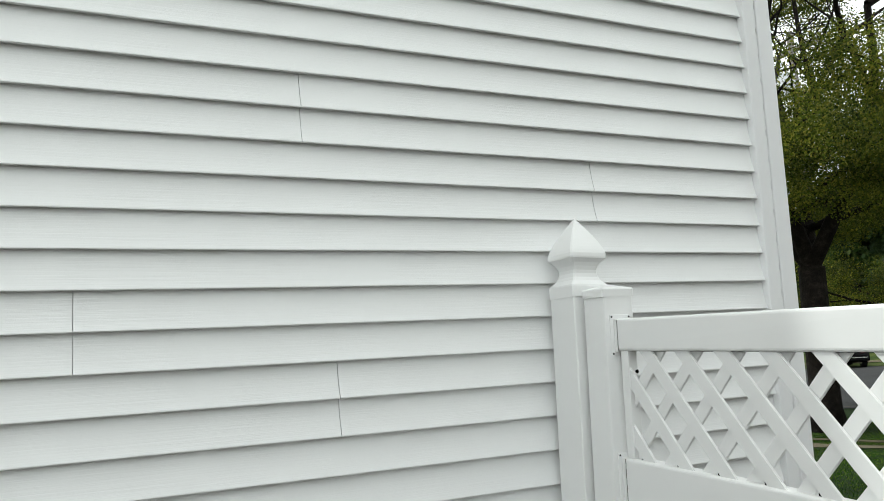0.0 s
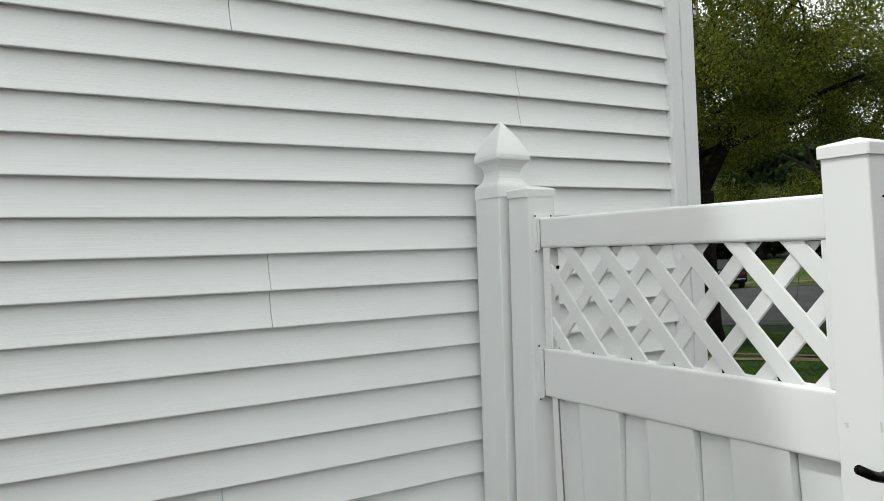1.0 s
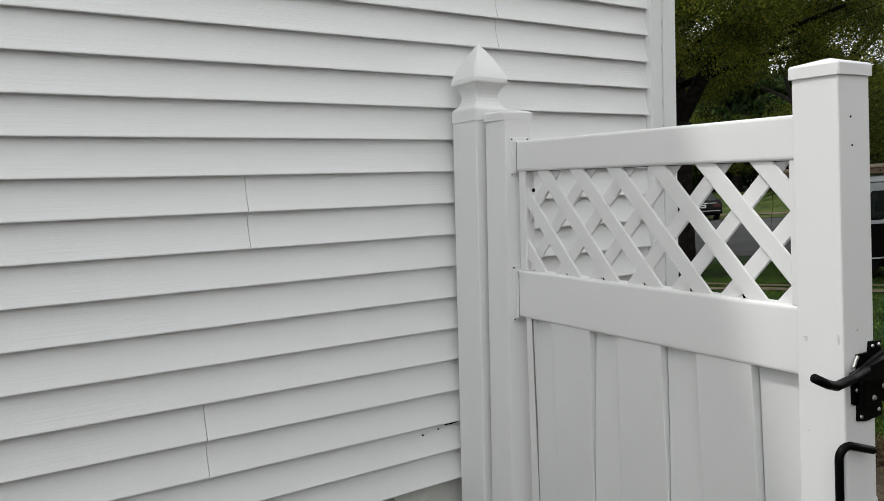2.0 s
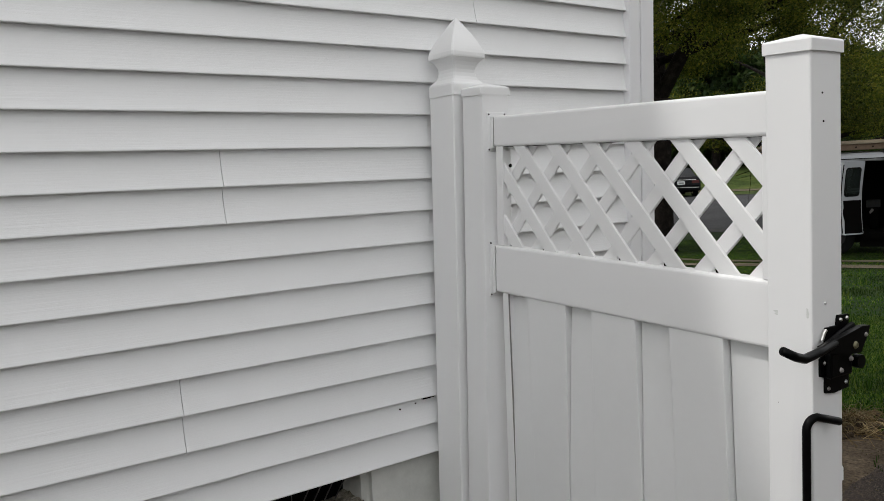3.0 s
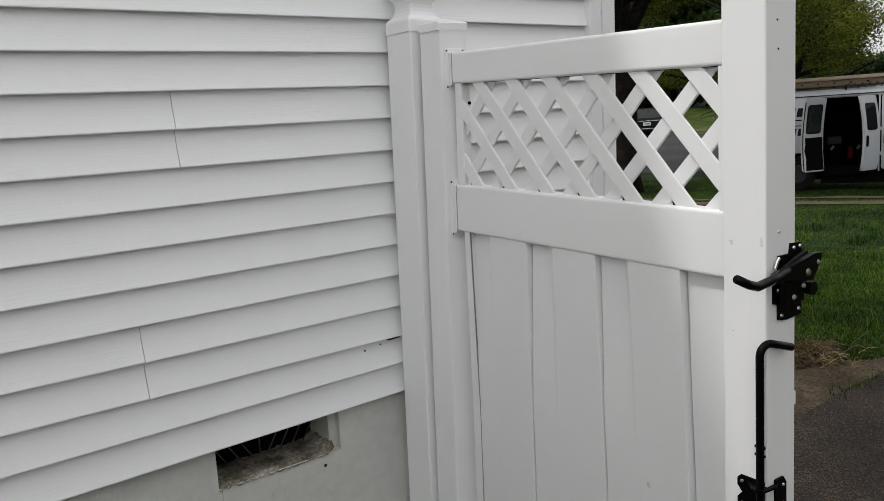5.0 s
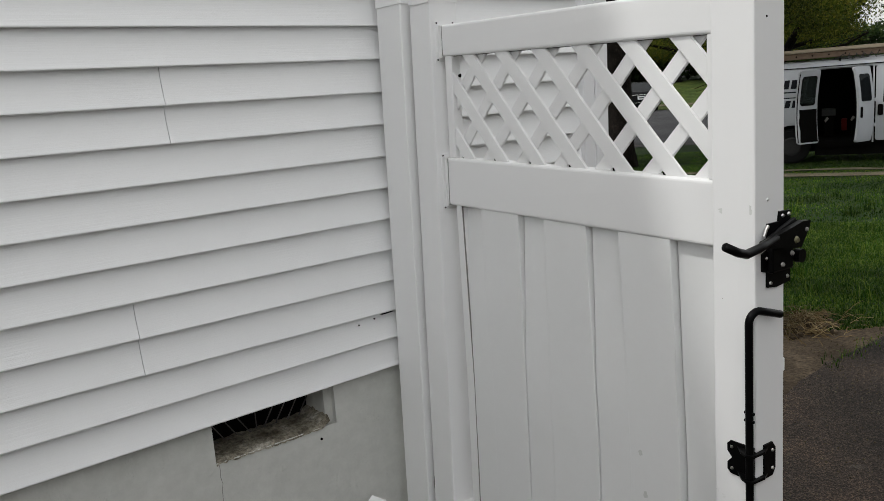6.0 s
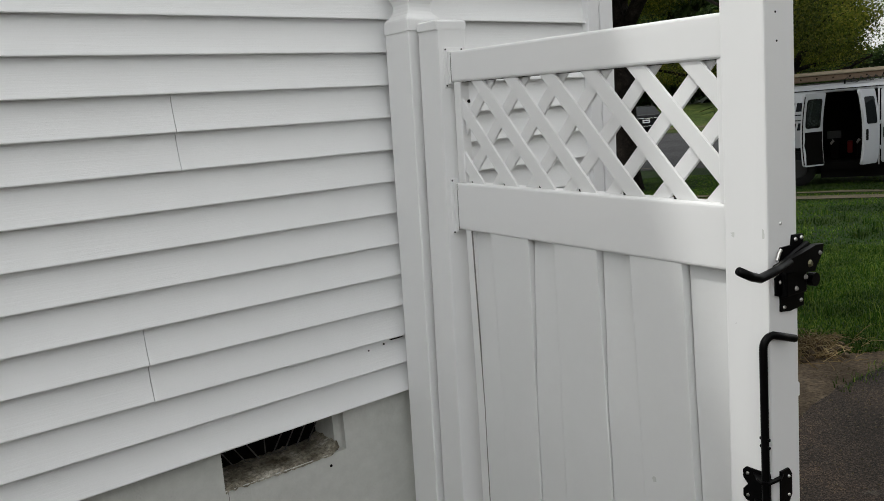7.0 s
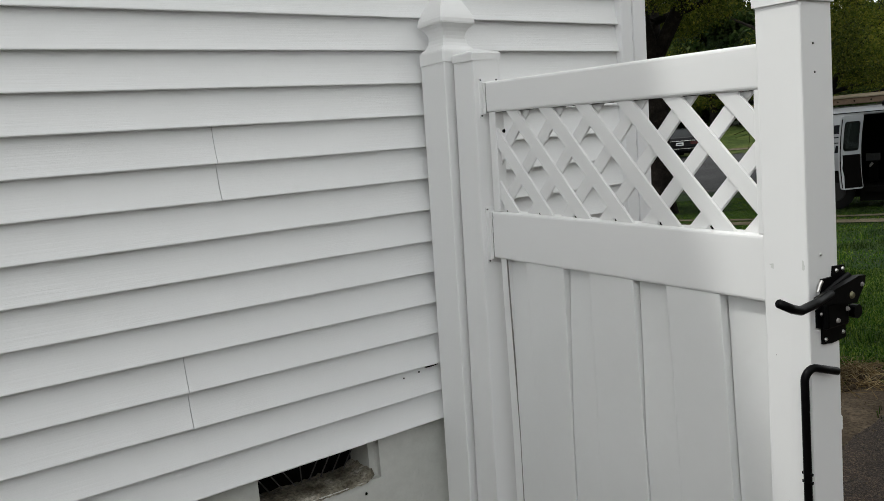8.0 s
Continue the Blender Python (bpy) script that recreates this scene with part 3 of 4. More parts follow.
            near, far = drift[n] * fall, (drift[n + 1] if n < 3 else 0.0) * fall
            rows.append([bm.verts.new((x + (near if x < mid else far), y + (bow if y < 0.03 else 0) - (set_back if 0.01 < y < 0.03 else 0), z)) for x, y in q])
        for r0, r1 in zip(rows, rows[1:]):
            for j in range(len(r0)):
                k = (j + 1) % len(r0)
                bm.faces.new((r0[j], r0[k], r1[k], r1[j]))
        bm.faces.new(rows[0])
        bm.faces.new(rows[-1][::-1])
        gpart("board", bm, M_BOARD, g)
    # added near-black sheet behind the grooves, standing in for their shade
    gpart("groove_shade", boxed(0.07, LX0 - 0.01, 0.0440, 0.0460, 0.2, TOP - 0.52), M_DARK, g)
    # marks, holes and screws on the latch stile
    for yy, zz, r in ((0.006, TOP - 0.013, 0.0026), (0.009, TOP - 0.066, 0.0026)):
        gpart("hole", screw_head(r, 0.002), M_DARK, g, m=pose(LX1 + 0.0004, yy, zz, 0, 90, 0))
    gpart("screw", screw_head(0.0035, 0.003), M_STEEL, g, m=pose(LX1 + 0.001, 0.011, TOP - 0.413, 0, 90, 0))
    gpart("end_stop", boxed(LX1 - 0.02, LX1 - 0.005, PY1 - 0.002, PY1 + 0.012, 0.935, 0.965, 0.002, 1), M_FENCE, g)
    for xx, zz in ((0.352, TOP - 0.906),):
        gpart("screw", screw_head(0.0026, 0.002), M_DARK, g, m=pose(xx - 0.033, 0.0249, zz, 90))
    for xx, zz in ((0.981, 0.862), (0.983, 0.846), (0.979, 0.834), (0.990, 0.70), (0.972, 1.10), (0.976, 0.97)):
        gpart("speck", screw_head(0.0014, 0.001), M_DARK, g, m=pose(xx, PY0, zz, 90))
    rs = random.Random(9)
    for cx, cz, rx, rz, yy in ((0.984, TOP - 0.437, 0.022, 0.007, PY0 - 0.0003), (0.986, TOP - 0.452, 0.012, 0.006, PY0 - 0.0003), (1.022, TOP - 0.585, 0.008, 0.013, PY0 - 0.0003),
                               (1.036, TOP - 0.43, 0.003, 0.012, PY0 - 0.0003), (0.716, TOP - 1.06, 0.006, 0.009, 0.0042), (0.728, TOP - 1.165, 0.007, 0.010, 0.0042), (0.018, TOP - 0.40, 0.004, 0.006, -0.0043)):
        bm = bmesh.new()
        out = []
        for k in range(14):
            a = 2 * math.pi * k / 14
            w = rs.uniform(0.7, 1.15)
            out.append((cx + rx * w * math.cos(a), cz + rz * w * math.sin(a)))
        prism(bm, out, 0.0003, Matrix(((1, 0, 0, 0), (0, 0, -1, yy + 0.0003), (0, 1, 0, 0), (0, 0, 0, 1))))
        gpart("smudge", bm, M_SMUDGE, g)
    # hinge leaves in the gap to the house post
    for zz, yy in ((0.235, 0.010), (1.35, 0.060)):
        gpart("hinge", boxed(SX0 - 0.018, SX0 - 0.001, PY0 + yy, PY0 + yy + 0.025, zz, zz + 0.05, 0.003, 1), M_BLACK, g, "black steel hinge")
    return g


gate_ob = gate()


def latch():
    lt = empty("gate_latch", GATE, "black steel gate latch with long lever screwed to the post", "latch")
    x = LX1
    bm = bmesh.new()
    out = [(0.004, 1.130), (0.034, 1.126), (0.082, 1.130), (0.082, 1.165), (0.094, 1.170), (0.094, 1.215), (0.083, 1.222), (0.083, 1.276), (0.046, 1.278),
           (0.042, 1.258), (0.006, 1.258), (0.004, 1.205), (-0.012, 1.20), (-0.012, 1.165), (0.004, 1.160)]
    prism(bm, out, 0.004, Matrix(((0, 0, 1, x), (1, 0, 0, 0), (0, 1, 0, 0), (0, 0, 0, 1))))
    pl = gpart("plate", bm, M_BLACK, lt)
    for yy, zz in ((0.014, 1.138), (0.072, 1.142), (0.055, 1.268), (0.076, 1.269), (0.002, 1.19)):
        gpart("screw", screw_head(0.0048, 0.004), M_STEEL, pl, m=pose(x + 0.005, yy, zz, 0, 90, 0))
    gpart("housing", boxed(x + 0.003, x + 0.018, 0.000, 0.074, 1.160, 1.212, 0.005), M_BLACK, lt)
    bm = bmesh.new()
    bmesh.ops.create_cone(bm, cap_ends=True, segments=16, radius1=0.014, radius2=0.014, depth=0.014)
    gpart("pivot", bm, M_BLACK, lt, m=pose(x + 0.020, 0.088, 1.184, 0, 90, 0), smooth=False)
    # lever: a grip rod that flattens into a strap
    bm = bmesh.new()
    tube(bm, [(x + 0.031, -0.166, 1.244), (x + 0.031, -0.130, 1.228), (x + 0.031, -0.104, 1.220), (x + 0.029, -0.060, 1.224), (x + 0.026, 0.0, 1.234)],
         [0.0085, 0.0088, 0.0088, 0.0085, 0.008], 12)
    gpart("grip", bm, M_BLACK, lt, smooth=True)
    bm = bmesh.new()
    prism(bm, [(-0.045, 1.219), (0.02, 1.212), (0.05, 1.206), (0.078, 1.204), (0.106, 1.240), (0.110, 1.254), (0.085, 1.256), (0.03, 1.246), (-0.045, 1.233)], 0.012,
          Matrix(((0, 0, 1, x + 0.019), (1, 0, 0, 0), (0, 1, 0, 0), (0, 0, 0, 1))))
    gpart("strap", bm, M_BLACK, lt)
    bm = bmesh.new()
    tube(bm, [(x + 0.006, -0.010, 1.236), (x + 0.007, -0.004, 1.250), (x + 0.008, 0.001, 1.256)], 0.0035, 8)
    gpart("spring", bm, M_STEEL, lt)
    for yy, zz in ((0.020, 1.178), (0.052, 1.196)):
        gpart("rivet", screw_head(0.0055, 0.004), M_IRON, lt, m=pose(x + 0.028, yy, zz, 0, 90, 0))
    bm = bmesh.new()
    tube(bm, [(x + 0.012, -0.004, 1.228), (x + 0.012, 0.040, 1.244), (x + 0.012, 0.082, 1.256)], 0.0065, 8)
    gpart("bolt", bm, M_BLACK, lt)
    gpart("brass_stud", screw_head(0.0085, 0.005), M_STUD, lt, m=pose(x + 0.0325, 0.060, 1.222, 0, 90, 0))
    gpart("rivet", screw_head(0.005, 0.004), M_IRON, lt, m=pose(x + 0.0325, 0.095, 1.238, 0, 90, 0))
    return lt


latch()


def drop_rod():
    r = empty("drop_rod", GATE, "black steel cane bolt in a bracket on the gate post", "cane bolt")
    x, y = LX1 - 0.004, PY0 - 0.016
    bm = bmesh.new()
    pts = [(x, y, 0.062), (x, y, 0.4), (x, y, 1.064)]
    for i in range(1, 7):
        a = math.pi / 2 * i / 6
        pts.append((x + 0.006 * (1 - math.cos(a)), y + 0.024 * (1 - math.cos(a)), 1.064 + 0.024 * math.sin(a)))
    pts.append((x + 0.022, 0.027, 1.074))
    tube(bm, pts, 0.0078, 12)
    rod = gpart("rod", bm, M_BLACK, r)
    for p in rod.data.polygons:
        p.use_smooth = len(p.vertices) == 4
    for zz in (0.875, 0.858):
        gpart("pin", boxed(x - 0.011, x + 0.011, y - 0.003, y + 0.003, zz, zz + 0.006, 0.001, 1), M_BLACK, rod)
    z0, z1 = 0.724, 0.798
    bm = bmesh.new()
    prism(bm, [(0.982, z0 + 0.008), (0.990, z0), (1.043, z0), (1.043, z1), (0.990, z1), (0.982, z1 - 0.008), (0.982, z1 - 0.024), (0.993, (z0 + z1) / 2), (0.982, z0 + 0.024)],
          0.004, Matrix(((1, 0, 0, 0), (0, 0, -1, PY0), (0, 1, 0, 0), (0, 0, 0, 1))))
    br = gpart("bracket", bm, M_BLACK, r)
    bm = bmesh.new()
    prism(bm, [(-0.006, z0), (0.022, z0), (0.032, z0 + 0.014), (0.032, z1 - 0.014), (0.022, z1), (-0.006, z1)], 0.004,
          Matrix(((0, 0, 1, LX1), (1, 0, 0, 0), (0, 1, 0, 0), (0, 0, 0, 1))))
    gpart("flange", bm, M_BLACK, br)
    for zz in (z0 + 0.006, z1 - 0.012):
        bm = bmesh.new()
        prism(bm, [(1.005, PY0 - 0.003), (x - 0.014, y - 0.008), (x, y - 0.014), (x + 0.013, y - 0.008), (LX1 + 0.012, PY0 + 0.012), (LX1 + 0.003, 0.006), (LX1 + 0.003, PY0 - 0.003)],
              0.005, pose(0, 0, zz))
        gpart("guide", bm, M_BLACK, br)
    for m in (pose(0.993, PY0 - 0.005, z0 + 0.013, 90), pose(0.993, PY0 - 0.005, z1 - 0.013, 90),
              pose(LX1 + 0.005, 0.020, z0 + 0.017, 0, 90, 0), pose(LX1 + 0.005, 0.020, z1 - 0.017, 0, 90, 0)):
        gpart("screw", screw_head(0.0042, 0.004), M_STEEL, br, m=m)
    return r


drop_rod()


def offcut():
    o = empty("trim_offcut", None, "short white vinyl trim offcut leaning on the foundation", "offcut")
    a, b = Vector((0.10, -0.16, 0.012)), Vector((0.497, -0.070, 0.252))
    d = (b - a).normalized()
    side = Vector((0, 0, 1)).cross(d).normalized()
    upv = d.cross(side)
    m = Matrix(((d.x, side.x, upv.x, a.x), (d.y, side.y, upv.y, a.y), (d.z, side.z, upv.z, a.z), (0, 0, 0, 1)))
    L = (b - a).length
    part("web", boxed(0, L, -0.03, 0.03, -0.004, 0.0, 0.001, 1), M_TRIM, o, m=m)
    part("lip", boxed(0, L, -0.034, -0.030, -0.02, 0.002, 0.001, 1), M_TRIM, o, m=m)
    return o


offcut()

# ---- trees ----
def leaf_cloud(name, centres, radii, count, size, mat, seed, parent, droop=0.25):
    """Many small folded leaves gathered in uneven clumps."""
    rng = np.random.default_rng(seed)
    centres, radii = np.array(centres), np.array(radii)
    share = radii ** 2.2
    pick = rng.choice(len(centres), count, p=share / share.sum())
    d = rng.normal(size=(count, 3))
    d /= np.linalg.norm(d, axis=1)[:, None]
    r = rng.random(count) ** 0.45
    pos = centres[pick] + d * (radii[pick] * r)[:, None] * np.array((1.15, 1.15, 0.75))
    a = rng.normal(size=(count, 3))
    a[:, 2] -= droop
    a /= np.linalg.norm(a, axis=1)[:, None]
    b = np.cross(a, rng.normal(size=(count, 3)))
    b /= np.linalg.norm(b, axis=1)[:, None]
    c = np.cross(a, b)
    s = size * rng.uniform(0.6, 1.3, count)[:, None]
    v = np.empty((count, 4, 3))
    v[:, 0] = pos
    v[:, 1] = pos + a * s * 0.5 + b * s * 0.38 + c * s * 0.10
    v[:, 2] = pos + a * s
    v[:, 3] = pos + a * s * 0.5 - b * s * 0.38 + c * s * 0.10
    f = np.arange(count * 4).reshape(count, 4)
    faces = np.concatenate((f[:, [0, 1, 2]], f[:, [0, 2, 3]]))
    me = bpy.data.meshes.new(name)
    me.from_pydata(v.reshape(-1, 3).tolist(), [], faces.tolist())
    me.materials.append(mat)
    ob = new(name, me)
    ob.parent = parent
    return ob


def tree(x, y, height, trunk_r, crown, count, size, mat, seed, label, low=0.22, stems=3, lean=(0, 0), thin=99.0, reach=99.0):
    """Trunk, forking limbs and a clumped crown. crown: horizontal reach; reach: how far it spreads down the street."""
    rnd = random.Random(seed)
    t = empty("tree", pose(x, y, land(x, y) - 0.05), label, "tree")
    bm = bmesh.new()
    fork = height * 0.26
    pts = [(0, 0, 0), (0.02, 0.0, fork * 0.15), (0.05 + lean[0] * 0.3, 0.03, fork * 0.6), (0.1 + lean[0] * 0.6, 0.02 + lean[1] * 0.6, fork)]
    tube(bm, pts, [trunk_r * 1.5, trunk_r * 1.08, trunk_r, trunk_r * 0.95], 14)
    centres, radii = [], []
    base = Vector(pts[-1])

    def limb(p, d, length, r, level):
        steps = 5
        line = [p]
        q = p.copy()
        dd = d.copy()
        for i in range(steps):
            dd = (dd + Vector((rnd.uniform(-1, 1), rnd.uniform(-1, 1), rnd.uniform(-0.35, 0.6))) * 0.22).normalized()
            q = q + dd * length / steps
            if level and i and reach < 3 and q.x * 0.49 - q.y * 0.87 > reach + 0.3:
                break
            line.append(q.copy())
        steps = len(line) - 1
        tube(bm, line, [r * (1 - 0.12 * i) for i in range(steps + 1)], 8 if level < 2 else 5, cap=False)
        if level >= 1:
            for w in line[2:]:
                centres.append(w + Vector((rnd.uniform(-0.5, 0.5), rnd.uniform(-0.5, 0.5), rnd.uniform(-0.5, 0.3))))
                radii.append(crown * rnd.uniform(0.10, 0.22))
        if level < 3:
            for k in range(3 if level else 4):
                w = line[rnd.randint(min(2, steps), steps)]
                nd = (dd * 0.6 + Vector((rnd.uniform(-1, 1), rnd.uniform(-1, 1), rnd.uniform(-0.45, 0.5)))).normalized()
                limb(w, nd, length * rnd.uniform(0.5, 0.75), r * (0.5 if level < 1 else 0.36), level + 1)

    for k in range(stems):
        a = 2 * math.pi * (k + rnd.random() * 0.5) / stems
        limb(base, Vector((math.cos(a) * 0.42, math.sin(a) * 0.42, 1)).normalized(), height * 0.42, trunk_r * 0.62, 0)
    for k in range(stems + 3):                                       # low spreading limbs
        a = 2 * math.pi * (k + rnd.random() * 0.6) / (stems + 3)
        limb(base + Vector((0, 0, -fork * 0.05 + rnd.uniform(0, fork * 0.5))), Vector((math.cos(a), math.sin(a), rnd.uniform(0.05, 0.35))).normalized(),
             crown * 0.75, trunk_r * 0.32, 1)
    part("trunk", bm, M_BARK, t, smooth=True)
    keep = [(c, r * 0.66) for c, r in zip(centres, radii) if c.x * 0.49 - c.y * 0.87 < reach + rnd.uniform(-0.5, 0.8) and c.z > height * low and rnd.random() < min(0.85 if c.z < height * 0.5 else 0.38, max(0.10, 0.85 - 0.45 * (c.z - thin)))]
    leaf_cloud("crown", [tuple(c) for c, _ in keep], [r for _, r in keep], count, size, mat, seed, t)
    return t


def at_bearing(az, d):
    return -0.75 + d * math.cos(radians(az)), -2.12 + d * math.sin(radians(az))


x, y = at_bearing(39.4, 19.6)
tree(x, y, 14.0, 0.30, 5.2, 275000, 0.052, M_LEAF, 11, "large spring maple with dark trunk and olive leaves on the lawn", low=0.13, stems=4, thin=5.4, reach=4.4)
x, y = at_bearing(29.4, 25)
tree(x, y, 8.2, 0.22, 6.0, 130000, 0.054, M_LEAF, 27, "street maple with hanging leafy limbs behind the van", low=0.36, stems=3, thin=3.3, reach=1.9)
FAR_TREES = ((44, 66, 12, 31), (38.5, 74, 11, 32), (33, 70, 10, 33), (28.0, 74, 9, 34), (24, 92, 11, 35), (16, 80, 10, 36), (35.6, 61, 10, 37), (31.5, 63, 9, 38))
for az, d, h, seed in FAR_TREES:
    x, y = at_bearing(az, d)
    tree(x, y, h, 0.3, h * 0.58, 30000, 0.40, M_LEAF2, seed, "distant dark green broadleaf tree beyond the street", low=0.04)


def hedge():
    h = empty("hedge", None, "long dark overgrown hedge along the far gardens", "hedge", kind="stuff")
    rng = np.random.default_rng(8)
    cs, rs = [], []
    for i in range(260):
        s = -40 + 80 * i / 259
        n = 66 + rng.uniform(-1.5, 1.5)
        x, y = NX * n + NY * s, NY * n - NX * s
        cs.append((x, y, land(x, y) + rng.uniform(0.3, 5.0)))
        rs.append(rng.uniform(1.2, 2.4))
    leaf_cloud("foliage", cs, rs, 40000, 0.55, M_LEAF2, 9, h)


hedge()


def shrubs():
    h = empty("shrubs", None, "dark green shrubs below the distant white house", "shrubs", kind="stuff")
    rng = np.random.default_rng(18)
    cs, rs = [], []
    for i in range(70):
        x, y = at_bearing(8 + 22 * i / 69, 50 + rng.uniform(-1.5, 1.5))
        cs.append((x, y, land(x, y) + rng.uniform(0.3, 2.7)))
        rs.append(rng.uniform(0.7, 1.3))
    leaf_cloud("foliage", cs, rs, 90000, 0.17, M_LEAF2, 19, h)


shrubs()


# ---- parked van with ladder ----
def van():
    az = 28.46
    x, y = at_bearing(az - 0.05, 18.5)
    d = Vector((math.sin(radians(26)), -math.cos(radians(26)), 0))      # towards the van's nose
    side = Vector((-math.cos(radians(26)), -math.sin(radians(26)), 0))   # towards the camera side
    z = land(x + 0.6, y - 1)
    m = Matrix(((d.x, -side.x, 0, x), (d.y, -side.y, 0, y), (0, 0, 1, z), (0, 0, 0, 1)))
    v = empty("van", m, "white cargo van with open side doors and a roof rack", "van")
    W = 1.98
    x0, x1 = -1.15, 4.45

    def wall(bm, xa, xb, za, zb, y0=0.0, y1=0.05):
        box(bm, xa, xb, y0, y1, za, zb)

    GUT = 1.98                                     # height of the roof gutter

    def tumble(z):
        """How far the side leans in at a height: bulged at the belt line."""
        return 0.11 * max(0.0, (z - 1.12) / 0.83) ** 1.7 + 0.05 * max(0.0, (0.95 - z) / 0.5) ** 1.6

    def bent(outline, y0, y1, bm=None):
        """An outline of (x, z) with thickness from y0 to y1, bent to the side's bulge."""
        bm = bm or bmesh.new()
        tmp = bmesh.new()
        prism(tmp, outline, y1 - y0, Matrix(((1, 0, 0, 0), (0, 0, -1, y1), (0, 1, 0, 0), (0, 0, 0, 1))))
        for zc in np.arange(0.5, 1.95, 0.12):
            bmesh.ops.bisect_plane(tmp, geom=tmp.verts[:] + tmp.edges[:] + tmp.faces[:], plane_co=(0, 0, zc), plane_no=(0, 0, 1))
        for q in tmp.verts:
            q.co.y += tumble(q.co.z)
        me = bpy.data.meshes.new("panel")
        tmp.to_mesh(me)
        tmp.free()
        bm.from_mesh(me)
        bpy.data.meshes.remove(me)
        return bm

    def rounded(xa, xb, za, zb, r, slant=0.0):
        """A rounded rectangle whose top is shifted by slant."""
        out = []
        for cx, cz, a0 in ((xa + r, za + r, 180), (xb - r, za + r, 270), (xb - r, zb - r, 0), (xa + r, zb - r, 90)):
            for k in range(5):
                a = radians(a0 + 22.5 * k)
                px, pz = cx + r * math.cos(a), cz + r * math.sin(a)
                out.append((px + slant * (pz - za) / (zb - za), pz))
        return out

    # side shell: panels round the wheel arch and the door opening
    bm = bmesh.new()
    arch = [(-0.46 * math.cos(a), 0.36 + 0.46 * math.sin(a)) for a in np.linspace(0, math.pi, 12)]
    bent([(x0, 0.42), (x0, GUT), (0.47, GUT), (0.47, 0.42)] + [(-px, pz) for px, pz in arch if pz > 0.42], 0.0, 0.05, bm)
    bent([(0.47, 1.94), (0.47, GUT), (1.50, GUT), (1.50, 1.94)], 0.0, 0.05, bm)
    bent([(1.50, 0.40), (1.50, GUT), (1.53, GUT), (1.53, 0.40)], 0.0, 0.05, bm)
    bent([(2.49, 0.42), (2.49, GUT), (3.0, GUT), (3.0, 0.42)], 0.0, 0.05, bm)
    bent([(1.53, 1.93), (1.53, GUT), (2.49, GUT), (2.49, 1.93)], 0.0, 0.05, bm)
    box(bm, x0, 3.0, W - 0.05, W, 0.42, GUT)
    box(bm, x0, x0 + 0.05, 0.18, W, 0.42, GUT)
    part("body", bm, M_VAN, v)
    part("moulding", bent([(x0, 0.86), (x0, 0.93), (-0.5, 0.93), (-0.5, 0.86)], -0.015, 0.0), M_VAN, v)
    ty = tumble(GUT)
    part("gutter", boxed(x0, 3.0, ty - 0.025, ty + 0.03, GUT - 0.012, GUT + 0.008), M_DARK, v, "dark roof gutter line")
    bm = bmesh.new()
    rings = []
    section = ((ty - 0.03, GUT + 0.005), (ty - 0.01, 2.04), (ty + 0.08, 2.095), (0.6, 2.13), (W - 0.6, 2.13), (W - 0.22, 2.095), (W - 0.10, 2.04), (W - 0.06, GUT))
    for xx in (x0, 3.05):
        rings.append([bm.verts.new((xx, yy, zz)) for yy, zz in section])
    for k in range(7):
        bm.faces.new((rings[0][k], rings[0][k + 1], rings[1][k + 1], rings[1][k]))
    bm.faces.new(rings[0])
    bm.faces.new(rings[1])
    part("roof", bm, M_VAN, v)
    bm = bmesh.new()
    prism(bm, [(2.95, 0.42), (2.95, 1.95), (3.35, 1.75), (3.75, 1.2), (4.4, 1.02), (4.5, 0.5), (4.4, 0.36), (2.95, 0.36)], W - 0.2, Matrix(((1, 0, 0, 0), (0, 0, -1, W - 0.1), (0, 1, 0, 0), (0, 0, 0, 1))))
    part("hood", bm, M_VAN, v)
    bm = bmesh.new()
    box(bm, x0 + 0.06, 2.95, 0.06, W - 0.06, 0.40, 0.47)
    box(bm, 0.47, 1.50, 0.03, 0.08, 0.34, 0.47)
    box(bm, 0.40, 0.47, 0.22, W - 0.06, 0.47, 1.92)
    box(bm, x0 + 0.06, 2.95, W - 0.10, W - 0.06, 0.47, 1.92)
    box(bm, 1.50, 1.56, 0.22, W - 0.06, 0.47, 1.92)
    part("cargo_lining", bm, M_DARK, v)
    # front door
    fd = part("front_door", bent(rounded(1.555, 2.47, 0.44, 1.93, 0.05), -0.012, 0.04), M_VAN, v)
    part("seal", bent([(1.53, 0.42), (1.53, 1.9), (1.556, 1.9), (1.556, 0.42)], 0.002, 0.03), M_DARK, fd)
    part("window", bent([(1.68, 1.20), (1.70, 1.66), (1.78, 1.80), (2.20, 1.78), (2.36, 1.20)], -0.020, -0.008), M_GLASS, fd)
    part("handle", bent(rounded(1.59, 1.69, 0.94, 1.16, 0.03), -0.035, -0.012), M_DARK, fd)
    # open side doors: each hinged at its jamb, with bulged skin, window, dark lining and edge seal
    for hx, ang, xa, xb, inside in ((0.46, -137, 0.0, 0.50, True), (1.51, 57, -0.51, 0.0, False)):
        dm = pose(hx, -0.02, 0, 0, 0, ang)
        dd = part("side_door", bent(rounded(xa, xb, 0.44, 1.93, 0.05), -0.02, 0.045), M_VAN, v, m=dm)
        wx0, wx1 = xa + 0.085, xb - 0.085
        part("window", bent(rounded(wx0, wx1, 1.24, 1.78, 0.05), -0.027, -0.018, bent(rounded(wx0, wx1, 1.24, 1.78, 0.05), 0.044, 0.055)), M_PANE if inside else M_GLASS, dd)
